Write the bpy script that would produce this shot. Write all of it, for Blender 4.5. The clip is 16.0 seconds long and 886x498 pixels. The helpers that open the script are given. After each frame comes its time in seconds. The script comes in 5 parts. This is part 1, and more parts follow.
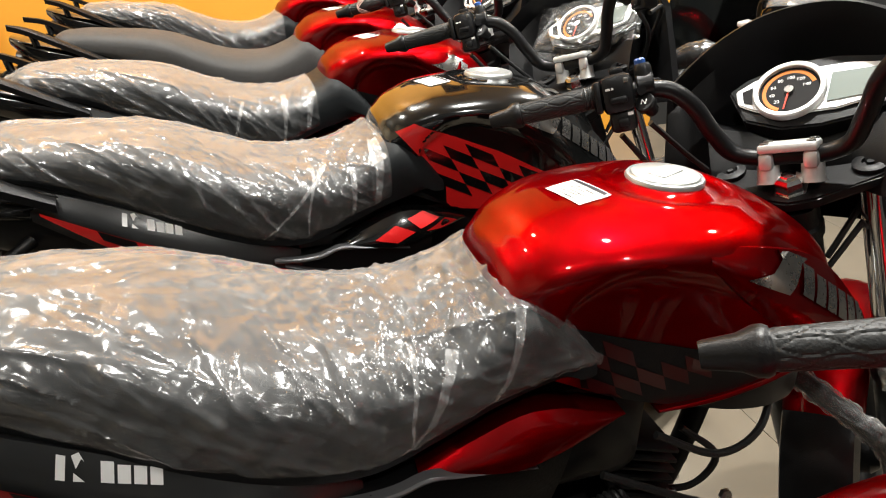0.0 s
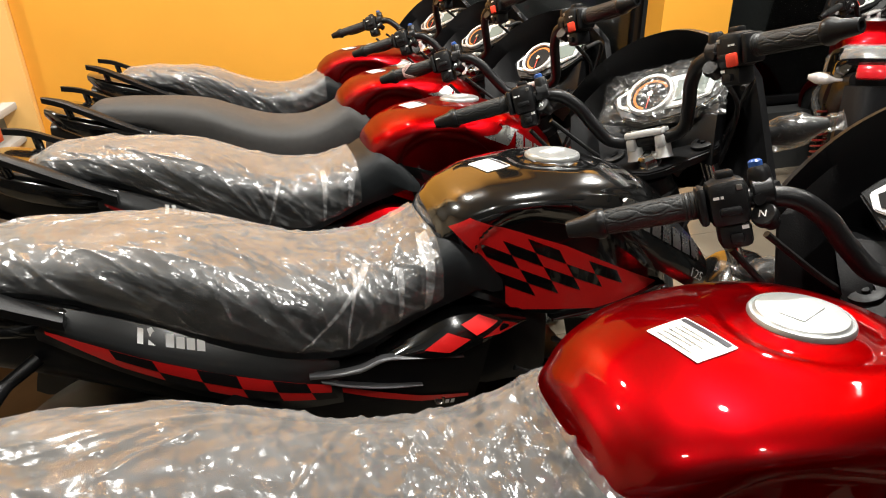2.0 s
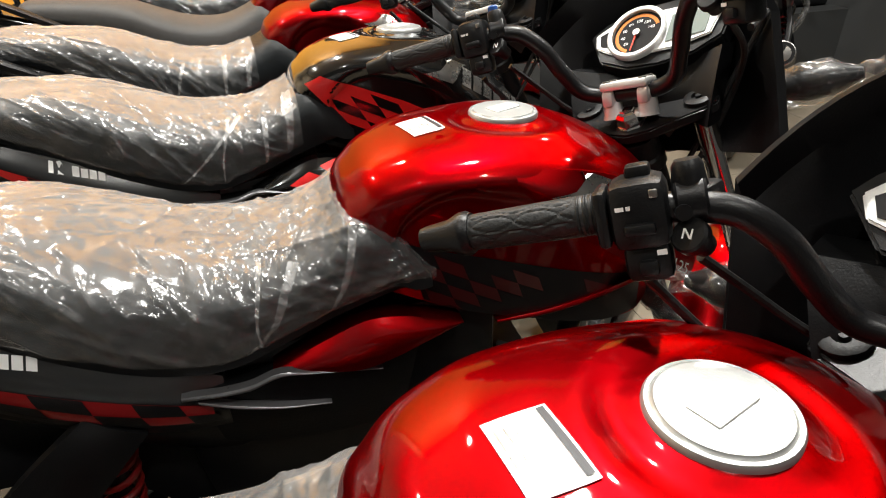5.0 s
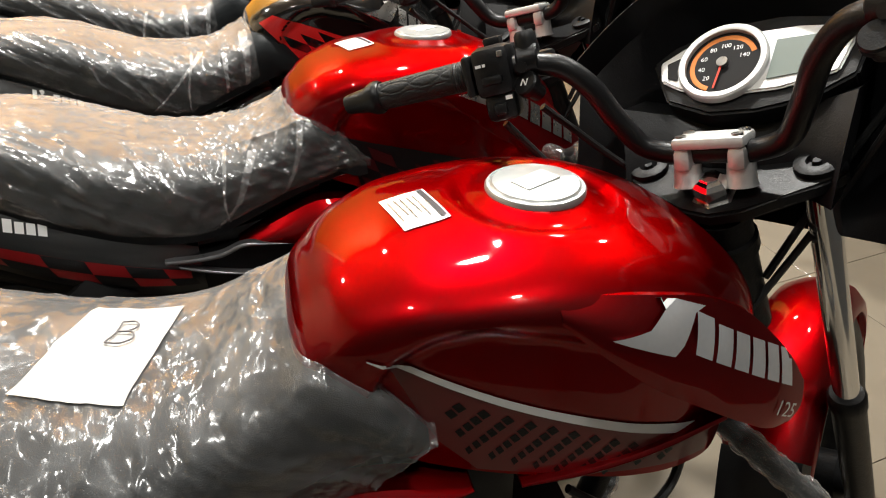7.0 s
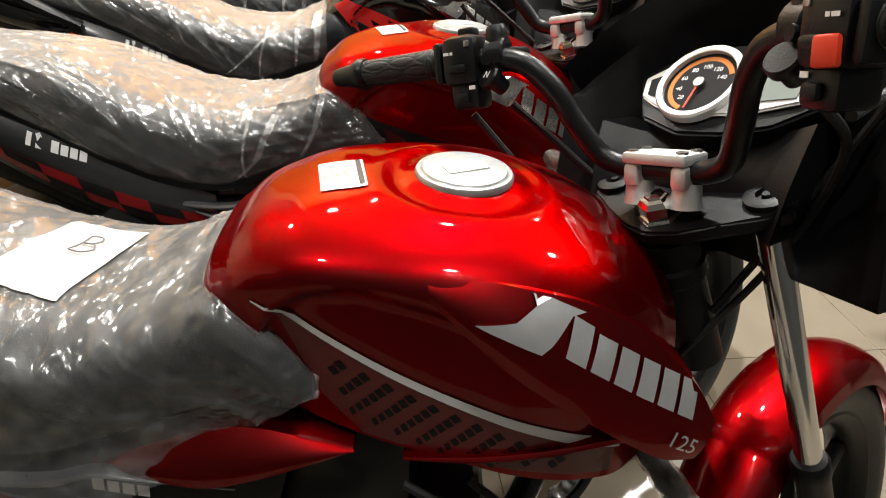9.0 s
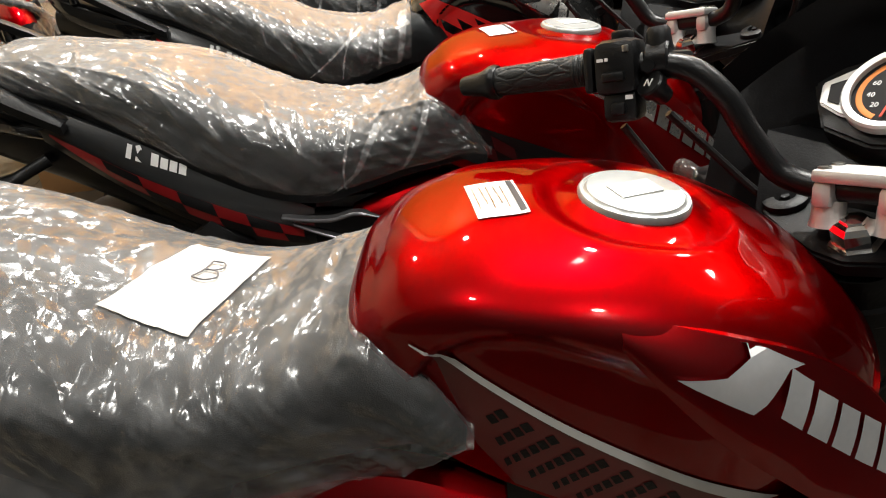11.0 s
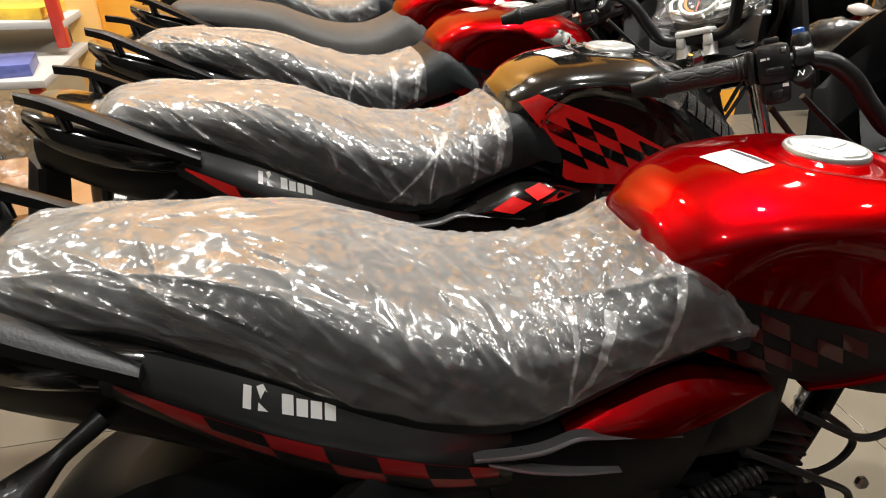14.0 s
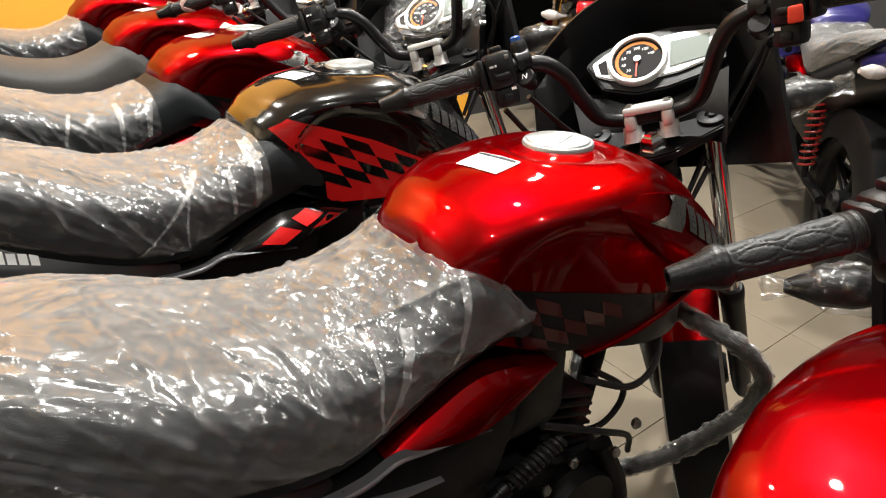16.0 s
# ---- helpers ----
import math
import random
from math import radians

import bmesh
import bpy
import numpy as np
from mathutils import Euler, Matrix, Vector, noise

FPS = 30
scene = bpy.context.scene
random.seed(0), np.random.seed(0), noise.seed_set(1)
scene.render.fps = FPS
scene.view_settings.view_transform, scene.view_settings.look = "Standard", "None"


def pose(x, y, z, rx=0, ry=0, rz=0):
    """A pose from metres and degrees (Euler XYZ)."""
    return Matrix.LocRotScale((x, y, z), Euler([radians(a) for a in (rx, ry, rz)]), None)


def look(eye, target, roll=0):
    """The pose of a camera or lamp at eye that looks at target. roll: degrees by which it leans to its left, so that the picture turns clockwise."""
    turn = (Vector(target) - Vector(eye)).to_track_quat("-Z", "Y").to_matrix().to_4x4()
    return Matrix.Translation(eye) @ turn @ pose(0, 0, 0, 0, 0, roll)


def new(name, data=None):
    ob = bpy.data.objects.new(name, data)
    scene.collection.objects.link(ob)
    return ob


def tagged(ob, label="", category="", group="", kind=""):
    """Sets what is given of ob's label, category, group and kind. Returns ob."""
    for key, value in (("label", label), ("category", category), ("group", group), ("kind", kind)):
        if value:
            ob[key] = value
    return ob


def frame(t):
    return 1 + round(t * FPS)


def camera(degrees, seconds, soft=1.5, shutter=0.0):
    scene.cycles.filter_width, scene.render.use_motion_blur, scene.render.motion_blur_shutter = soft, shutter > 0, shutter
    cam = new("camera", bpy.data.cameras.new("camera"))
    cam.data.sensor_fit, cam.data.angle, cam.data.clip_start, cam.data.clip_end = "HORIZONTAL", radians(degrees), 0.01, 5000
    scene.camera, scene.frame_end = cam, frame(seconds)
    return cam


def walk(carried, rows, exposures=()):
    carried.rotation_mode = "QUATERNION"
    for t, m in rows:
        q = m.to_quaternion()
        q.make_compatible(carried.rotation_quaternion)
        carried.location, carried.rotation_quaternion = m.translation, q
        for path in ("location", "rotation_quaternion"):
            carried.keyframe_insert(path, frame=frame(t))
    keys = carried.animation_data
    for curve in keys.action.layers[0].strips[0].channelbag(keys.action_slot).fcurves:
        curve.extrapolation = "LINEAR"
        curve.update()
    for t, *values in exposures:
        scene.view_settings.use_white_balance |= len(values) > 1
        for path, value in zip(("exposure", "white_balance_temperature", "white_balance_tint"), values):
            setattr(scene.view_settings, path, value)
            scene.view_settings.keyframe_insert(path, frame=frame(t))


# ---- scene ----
cam = camera(70.3, 16.0, soft=1.1)
PATH = [
    (0, (0.002, 0.004, 1.207), (0.0, 1.757, 0.244), 0.5),
    (0.5, (-0.015, 0.118, 1.22), (-0.077, 1.892, 0.3), -0.6),
    (1, (-0.021, 0.197, 1.227), (-0.141, 1.978, 0.325), -0.9),
    (1.5, (-0.026, 0.223, 1.244), (-0.146, 2.039, 0.414), -1.7),
    (2, (-0.034, 0.185, 1.237), (-0.155, 1.988, 0.381), -1.0),
    (2.5, (-0.038, 0.073, 1.226), (-0.131, 1.848, 0.31), -1.0),
    (3, (-0.023, -0.039, 1.202), (-0.085, 1.709, 0.232), -0.7),
    (3.5, (0.023, -0.094, 1.199), (0.036, 1.647, 0.213), 0.6),
    (4, (0.102, -0.079, 1.195), (0.154, 1.645, 0.183), 0.5),
    (4.2, (0.143, -0.068, 1.198), (0.148, 1.656, 0.185), 1.0),
    (6.3, (0.241, -0.271, 1.208), (0.2, 1.406, 0.119), -3.3),
    (6.5, (0.249, -0.301, 1.211), (0.258, 1.395, 0.15), -3.1),
    (7, (0.267, -0.341, 1.193), (0.313, 1.325, 0.088), -0.8),
    (7.5, (0.307, -0.339, 1.196), (0.313, 1.333, 0.099), -0.9),
    (8, (0.4, -0.333, 1.2), (0.21, 1.327, 0.101), -0.2),
    (8.2, (0.444, -0.327, 1.198), (0.238, 1.352, 0.131), 1.3),
    (10.3, (0.378, -0.435, 1.164), (-0.042, 1.168, 0.044), 0.2),
    (10.5, (0.357, -0.383, 1.176), (-0.062, 1.243, 0.089), -1.5),
    (11, (0.326, -0.317, 1.172), (-0.08, 1.298, 0.064), 0.8),
    (11.5, (0.246, -0.31, 1.175), (-0.156, 1.324, 0.094), 1.3),
    (12, (0.108, -0.298, 1.178), (-0.207, 1.353, 0.094), -0.2),
    (12.5, (0.028, -0.291, 1.18), (-0.19, 1.395, 0.127), 0.4),
    (13, (-0.018, -0.205, 1.17), (-0.186, 1.501, 0.141), 0.9),
    (13.5, (-0.075, -0.077, 1.179), (-0.298, 1.633, 0.166), 0.6),
    (14, (-0.111, -0.023, 1.183), (-0.275, 1.701, 0.182), 0.6),
    (14.5, (-0.191, -0.003, 1.189), (-0.076, 1.738, 0.212), -1.1),
    (15, (-0.223, -0.005, 1.172), (0.234, 1.666, 0.174), -0.6),
    (15.5, (-0.191, 0.002, 1.177), (0.437, 1.634, 0.207), 0.1),
    (16, (-0.118, 0.005, 1.184), (0.428, 1.68, 0.236), 1.3),
]
walk(cam, [(t, look(eye, target, roll)) for t, eye, target, roll in PATH],
     [(0.0, 0.08), (1.5, -0.14), (3.0, -0.06), (4.2, 0.08), (7.0, 0.08), (8.2, 0.19), (10.5, 0.30), (11.5, -0.04), (12.5, -0.10), (13.5, 0.0), (14.5, 0.04), (16.0, 0.12)])

# ---- light ----
world = bpy.data.worlds.new("room_world")
scene.world = world
world.use_nodes = True
world.node_tree.nodes["Background"].inputs[0].default_value = (0.9, 0.85, 0.8, 1)
world.node_tree.nodes["Background"].inputs[1].default_value = 0.0

# room frame: the row of machines stands square to it
ROOM = pose(0, 0, 0, 0, 0, 19)


def room(u, v, z):
    return ROOM @ Vector((u, v, z))


LAMPS = [(0.72, 1.20, 96), (-0.75, -0.10, 14), (0.60, -0.70, 15), (-1.50, 2.70, 48), (-0.30, 2.65, 40), (2.3, 0.9, 55), (2.3, 2.4, 60)]
CEIL = 2.95


def lamp_light(u, v, watts, size):
    data = bpy.data.lights.new("downlight_glow", "AREA")
    data.shape, data.size, data.energy, data.color = "DISK", size, watts, (1.0, 0.985, 0.93)
    ob = new("downlight_glow", data)
    ob.matrix_world = Matrix.Translation(room(u, v, CEIL - 0.035))
    return ob


for lu, lv, watts in LAMPS:
    lamp_light(lu, lv, watts, 0.13)


# ---- materials ----
def nodes_of(name):
    mat = bpy.data.materials.new(name)
    mat.use_nodes = True
    nt = mat.node_tree
    return mat, nt, nt.nodes, nt.nodes["Principled BSDF"]


def surface(name, colour, rough=0.5, metal=0.0, coat=0.0, spread=0.0, scale=30.0, bump=0.0, bump_scale=200.0, rough_spread=0.1, spec=0.5, coat_rough=0.03):
    """A principled material with grain at two scales."""
    mat, nt, nd, b = nodes_of(name)
    b.inputs["Base Color"].default_value = (*colour, 1)
    b.inputs["Roughness"].default_value = rough
    b.inputs["Metallic"].default_value = metal
    b.inputs["Coat Weight"].default_value = coat
    b.inputs["Coat Roughness"].default_value = coat_rough
    b.inputs["Specular IOR Level"].default_value = spec
    co = nd.new("ShaderNodeTexCoord")
    n1, n2 = nd.new("ShaderNodeTexNoise"), nd.new("ShaderNodeTexNoise")
    n1.inputs["Scale"].default_value, n1.inputs["Detail"].default_value = scale, 6
    n2.inputs["Scale"].default_value, n2.inputs["Detail"].default_value = scale * 0.12, 3
    nt.links.new(co.outputs["Object"], n1.inputs["Vector"])
    nt.links.new(co.outputs["Object"], n2.inputs["Vector"])
    mixv = nd.new("ShaderNodeMath")
    mixv.operation = "MULTIPLY_ADD"
    nt.links.new(n1.outputs["Fac"], mixv.inputs[0])
    mixv.inputs[1].default_value = 0.5
    half = nd.new("ShaderNodeMath")
    half.operation = "MULTIPLY"
    nt.links.new(n2.outputs["Fac"], half.inputs[0])
    half.inputs[1].default_value = 0.5
    nt.links.new(half.outputs[0], mixv.inputs[2])
    if spread:
        ramp = nd.new("ShaderNodeMapRange")
        ramp.inputs["From Min"].default_value, ramp.inputs["From Max"].default_value = 0.3, 0.7
        ramp.inputs["To Min"].default_value, ramp.inputs["To Max"].default_value = 1 - spread, 1 + spread
        nt.links.new(mixv.outputs[0], ramp.inputs["Value"])
        vm = nd.new("ShaderNodeVectorMath")
        vm.operation = "SCALE"
        vm.inputs[0].default_value = colour
        nt.links.new(ramp.outputs["Result"], vm.inputs["Scale"])
        nt.links.new(vm.outputs["Vector"], b.inputs["Base Color"])
    if rough_spread:
        rr = nd.new("ShaderNodeMapRange")
        rr.inputs["From Min"].default_value, rr.inputs["From Max"].default_value = 0.3, 0.7
        rr.inputs["To Min"].default_value, rr.inputs["To Max"].default_value = rough * (1 - rough_spread), min(1, rough * (1 + rough_spread))
        nt.links.new(mixv.outputs[0], rr.inputs["Value"])
        nt.links.new(rr.outputs["Result"], b.inputs["Roughness"])
    if bump:
        n3, bp = nd.new("ShaderNodeTexNoise"), nd.new("ShaderNodeBump")
        n3.inputs["Scale"].default_value, n3.inputs["Detail"].default_value = bump_scale, 4
        nt.links.new(co.outputs["Object"], n3.inputs["Vector"])
        nt.links.new(n3.outputs["Fac"], bp.inputs["Height"])
        bp.inputs["Strength"].default_value, bp.inputs["Distance"].default_value = bump, 0.002
        nt.links.new(bp.outputs["Normal"], b.inputs["Normal"])
    return mat


RED = surface("candy_red_paint", (0.235, 0.0010, 0.0025), 0.40, 1.0, 0.45, 0.02, 1500.0, 0.0, rough_spread=0.0)
RED.node_tree.nodes["Principled BSDF"].inputs["Specular Tint"].default_value = (0.55, 0.03, 0.03, 1)   # candy paint stays red at a slant
RED_FLAT = surface("red_decal", (0.68, 0.012, 0.012), 0.35, 0.0, 0.5, 0.05, 200.0)
RED_DARK = surface("dark_red_decal", (0.045, 0.002, 0.003), 0.35, 0.0, 0.5, 0.1, 200.0)
BLACK = surface("gloss_black_paint", (0.004, 0.004, 0.004), 0.15, 0.0, 1.0, 0.1, 300.0)
BLACK_SATIN = surface("satin_black_plastic", (0.0055, 0.0055, 0.006), 0.36, 0.0, 0.0, 0.15, 150.0, 0.15, 500.0, spec=0.3)
BLACK_MATT = surface("matt_black_metal", (0.004, 0.004, 0.0043), 0.45, 0.2, 0.0, 0.2, 120.0, 0.2, 300.0, spec=0.3)
RUBBER = surface("black_rubber", (0.013, 0.0135, 0.0135), 0.45, 0.0, 0.0, 0.2, 120.0, 0.3, 350.0, spec=0.35)
VINYL = surface("charcoal_vinyl", (0.012, 0.0135, 0.0145), 0.42, 0.0, 0.0, 0.12, 90.0, 0.35, 700.0, spec=0.14)
VINYL_GREY = surface("grey_vinyl", (0.060, 0.058, 0.056), 0.5, 0.0, 0.0, 0.12, 90.0, 0.35, 700.0, spec=0.14)
ALU = surface("cast_aluminium", (0.66, 0.66, 0.65), 0.45, 0.55, 0.0, 0.08, 150.0, 0.15, 400.0)
CAP = surface("satin_silver_cap", (0.50, 0.51, 0.50), 0.38, 0.75, 0.0, 0.06, 120.0, 0.1, 400.0)
CHROME = surface("chrome", (0.80, 0.80, 0.80), 0.10, 1.0, 0.0, 0.0)
STEEL = surface("brushed_steel", (0.45, 0.44, 0.42), 0.28, 1.0, 0.0, 0.1, 200.0)
# silver for the strips that draw reflections on the black panel edges
EDGE_GLINT = surface("silver_edge_glint", (0.20, 0.20, 0.21), 0.30, 0.7, 0.0, 0.05, 200.0)
PANEL = surface("panel_black", (0.009, 0.0095, 0.010), 0.32, 0.0, 0.2, 0.1, 150.0, 0.05, 500.0, spec=0.4, coat_rough=0.15)
RED_DEEP = surface("deep_red", (0.11, 0.0025, 0.004), 0.38, 0.0, 0.2, 0.08, 200.0)
RED_CHECK = surface("dusky_red_decal", (0.24, 0.006, 0.008), 0.35, 0.0, 0.5, 0.08, 200.0)
SILVER = surface("silver_decal", (0.62, 0.62, 0.63), 0.30, 0.45, 0.3, 0.05, 200.0)
WHITE = surface("white_paper_decal", (0.80, 0.80, 0.79), 0.5, 0.0, 0.0, 0.05, 60.0)
PAPER = surface("white_paper", (0.50, 0.49, 0.47), 0.6, 0.0, 0.0, 0.05, 40.0, 0.3, 60.0)
PENCIL = surface("grey_pencil", (0.16, 0.15, 0.15), 0.7)
INK = surface("dark_ink", (0.02, 0.02, 0.025), 0.5)
BLUE = surface("blue_plastic", (0.02, 0.08, 0.30), 0.35)
BLUE_BODY = surface("blue_violet_paint", (0.02, 0.018, 0.11), 0.3, 0.1, 0.8, 0.1, 200.0)
GREEN = surface("green_tag", (0.05, 0.45, 0.12), 0.5, 0.0, 0.0, 0.1)
SWITCH_RED = surface("red_switch", (0.75, 0.05, 0.02), 0.4)
LENS_RED = surface("red_lens", (0.45, 0.01, 0.015), 0.12, 0.0, 0.6, 0.15, 60.0)
LENS_CLEAR = surface("clear_lens", (0.55, 0.50, 0.48), 0.12, 0.2, 0.6, 0.15, 60.0)
DIAL = surface("dial_black", (0.012, 0.011, 0.011), 0.6, spec=0.12)
DIAL_ORANGE = surface("dial_orange", (0.60, 0.20, 0.05), 0.6, spec=0.15)
LCD = surface("lcd_grey_green", (0.13, 0.16, 0.14), 0.6, 0.0, 0.0, 0.08, 30.0)
SPRING_RED = surface("red_spring", (0.16, 0.006, 0.005), 0.3, 0.0, 0.5)
TIE = surface("dull_pink_thread", (0.45, 0.30, 0.27), 0.7)


def wall_paint(name, colour, spread=0.06):
    return surface(name, colour, 0.55, 0.0, 0.0, spread, 4.0, 0.15, 60.0)


ORANGE = wall_paint("orange_wall_paint", (0.80, 0.36, 0.035))
CREAM = wall_paint("cream_wall_paint", (0.72, 0.60, 0.42))
CEIL_PAINT = wall_paint("white_ceiling_paint", (0.50, 0.50, 0.49), 0.03)
SHELF_PAINT = wall_paint("grey_white_shelf_paint", (0.42, 0.41, 0.39))
# the wall's orange made paler: the end face has its light in the colour
ORANGE_LIT = wall_paint("lit_orange_paint", (0.85, 0.50, 0.16))
DARK_PAINT = wall_paint("dark_grey_paint", (0.030, 0.031, 0.031))
NIGHT = surface("grey_street_front", (0.10, 0.10, 0.10), 0.5, 0.0, 0.0, 0.5, 3.0)
TILE = surface("cream_floor_tile", (0.19, 0.16, 0.12), 0.16, 0.0, 0.0, 0.10, 6.0, 0.04, 30.0, spec=0.5)
CARDBOARD = surface("brown_cardboard", (0.38, 0.20, 0.08), 0.7, 0.0, 0.0, 0.12, 20.0)
YELLOW_PRINT = surface("yellow_print", (0.75, 0.50, 0.05), 0.4, 0.0, 0.2, 0.3, 25.0)
BLUE_PRINT = surface("blue_print", (0.08, 0.10, 0.30), 0.4, 0.0, 0.2, 0.5, 30.0)
RED_PRINT = surface("red_print", (0.55, 0.04, 0.02), 0.4, 0.0, 0.2, 0.2, 25.0)
GROUT = surface("floor_grout", (0.15, 0.125, 0.093), 0.7)


def film_plastic(name, milk, size, hazy=0.10, relief=1.0, crumple=0.5, taut=True):
    """Thin clear plastic film: mostly see-through, milky along its creases, glossy in small crumpled facets."""
    mat, nt, nd, b = nodes_of(name)
    ln = nt.links.new
    clear, milky, gloss = nd.new("ShaderNodeBsdfTransparent"), nd.new("ShaderNodeBsdfDiffuse"), nd.new("ShaderNodeBsdfGlossy")
    clear.inputs["Color"].default_value = (0.96, 0.96, 0.96, 1)
    milky.inputs["Color"].default_value = (0.84, 0.84, 0.84, 1)
    gloss.inputs["Roughness"].default_value = 0.19
    co, warp = nd.new("ShaderNodeTexCoord"), nd.new("ShaderNodeTexNoise")
    warp.inputs["Scale"].default_value, warp.inputs["Detail"].default_value = 7.0, 3
    add = nd.new("ShaderNodeVectorMath")
    add.operation = "MULTIPLY_ADD"
    add.inputs[1].default_value = (0.035, 0.035, 0.035)
    ln(co.outputs["Object"], warp.inputs["Vector"])
    ln(warp.outputs["Color"], add.inputs[0])
    ln(co.outputs["Object"], add.inputs[2])
    # streaks: long soft folds that fall towards the front, crossed by shorter ones
    total = None
    for scale, turn, weight in (((3.2, 18, 42), (0.1, 0.52, 0.1), 0.9), ((5, 26, 52), (0.0, -0.75, 0.15), 0.5), ((9, 44, 100), (0.2, 0.66, 0.2), 0.3)):
        mp, nz, wt = nd.new("ShaderNodeMapping"), nd.new("ShaderNodeTexNoise"), nd.new("ShaderNodeMath")
        mp.vector_type = "TEXTURE"
        mp.inputs["Scale"].default_value = [1 / (k * size) for k in scale]
        mp.inputs["Rotation"].default_value = turn
        nz.inputs["Scale"].default_value, nz.inputs["Detail"].default_value, nz.inputs["Roughness"].default_value = 1.0, 1, 0.4
        ln(add.outputs[0], mp.inputs["Vector"])
        ln(mp.outputs["Vector"], nz.inputs["Vector"])
        wt.operation, wt.inputs[1].default_value = "MULTIPLY", weight
        ln(nz.outputs["Fac"], wt.inputs[0])
        if total:
            top = nd.new("ShaderNodeMath")
            top.operation = "ADD"
            ln(total.outputs[0], top.inputs[0])
            ln(wt.outputs[0], top.inputs[1])
            total = top
        else:
            total = wt
    # where the film is slack and crumpled, and where it is drawn taut
    sep, slack, patch, soft, amount = nd.new("ShaderNodeSeparateXYZ"), nd.new("ShaderNodeMapRange"), nd.new("ShaderNodeTexNoise"), nd.new("ShaderNodeMapRange"), nd.new("ShaderNodeMath")
    ln(co.outputs["Object"], sep.inputs[0])
    ln(sep.outputs["X"], slack.inputs["Value"])
    slack.inputs["From Min"].default_value, slack.inputs["From Max"].default_value = -0.66, -0.30
    slack.inputs["To Min"].default_value, slack.inputs["To Max"].default_value = (0.3 if taut else 1.0), (1.7 if taut else 1.2)
    patch.inputs["Scale"].default_value, patch.inputs["Detail"].default_value = 13.0 * size, 2
    ln(co.outputs["Object"], patch.inputs["Vector"])
    ln(patch.outputs["Fac"], soft.inputs["Value"])
    soft.inputs["From Min"].default_value, soft.inputs["From Max"].default_value = 0.36, 0.62
    soft.inputs["To Min"].default_value, soft.inputs["To Max"].default_value = 0.15 * crumple, crumple
    amount.operation = "MULTIPLY"
    ln(slack.outputs["Result"], amount.inputs[0])
    ln(soft.outputs["Result"], amount.inputs[1])
    # small flat facets, each tilted its own way
    tilt = None
    for scale, turn, weight in (((13, 84, 84), (0.2, 0.75, 0.2), 1.0), ((110, 24, 40), (0.3, -0.35, 0.3), 0.8), ((120, 36, 50), (0.1, 0.5, 0.2), 0.3)):
        mp, vo, mid, wt = nd.new("ShaderNodeMapping"), nd.new("ShaderNodeTexVoronoi"), nd.new("ShaderNodeVectorMath"), nd.new("ShaderNodeVectorMath")
        mp.vector_type = "TEXTURE"
        mp.inputs["Scale"].default_value = [1 / (k * size) for k in scale]
        mp.inputs["Rotation"].default_value = turn
        vo.inputs["Scale"].default_value = 1.0
        ln(add.outputs[0], mp.inputs["Vector"])
        ln(mp.outputs["Vector"], vo.inputs["Vector"])
        mid.operation, mid.inputs[1].default_value = "SUBTRACT", (0.5, 0.5, 0.5)
        ln(vo.outputs["Color"], mid.inputs[0])
        wt.operation, wt.inputs["Scale"].default_value = "SCALE", weight
        ln(mid.outputs[0], wt.inputs[0])
        if tilt:
            both = nd.new("ShaderNodeVectorMath")
            both.operation = "ADD"
            ln(tilt.outputs[0], both.inputs[0])
            ln(wt.outputs[0], both.inputs[1])
            tilt = both
        else:
            tilt = wt
    bp, lean_by, leaned, unit = nd.new("ShaderNodeBump"), nd.new("ShaderNodeVectorMath"), nd.new("ShaderNodeVectorMath"), nd.new("ShaderNodeVectorMath")
    bp.inputs["Strength"].default_value, bp.inputs["Distance"].default_value = relief, 0.009
    ln(total.outputs[0], bp.inputs["Height"])
    lean_by.operation = "SCALE"
    ln(tilt.outputs[0], lean_by.inputs[0])
    ln(amount.outputs[0], lean_by.inputs["Scale"])
    leaned.operation, unit.operation = "ADD", "NORMALIZE"
    ln(bp.outputs["Normal"], leaned.inputs[0])
    ln(lean_by.outputs[0], leaned.inputs[1])
    ln(leaned.outputs[0], unit.inputs[0])
    ln(unit.outputs[0], gloss.inputs["Normal"])
    ln(bp.outputs["Normal"], milky.inputs["Normal"])
    mr = nd.new("ShaderNodeMapRange")
    mr.inputs["From Min"].default_value, mr.inputs["From Max"].default_value = 0.80, 1.25
    mr.inputs["To Min"].default_value, mr.inputs["To Max"].default_value = milk * 0.6, min(0.9, milk * 1.9)
    ln(total.outputs[0], mr.inputs["Value"])
    m1, m2, fr, two = nd.new("ShaderNodeMixShader"), nd.new("ShaderNodeMixShader"), nd.new("ShaderNodeFresnel"), nd.new("ShaderNodeMath")
    ln(mr.outputs["Result"], m1.inputs[0])
    ln(clear.outputs[0], m1.inputs[1])
    ln(milky.outputs[0], m1.inputs[2])
    fr.inputs["IOR"].default_value = 1.55
    ln(unit.outputs[0], fr.inputs["Normal"])
    # both faces of the film reflect
    two.operation, two.inputs[1].default_value, two.use_clamp = "MULTIPLY", 1.4, True
    ln(fr.outputs[0], two.inputs[0])
    most = nd.new("ShaderNodeMath")
    most.operation, most.inputs[1].default_value = "MINIMUM", 0.24
    ln(two.outputs[0], most.inputs[0])
    ln(most.outputs[0], m2.inputs[0])
    # hazy forward gloss, strongest at a slant
    haze, lw, pw, m3 = nd.new("ShaderNodeBsdfGlossy"), nd.new("ShaderNodeLayerWeight"), nd.new("ShaderNodeMath"), nd.new("ShaderNodeMixShader")
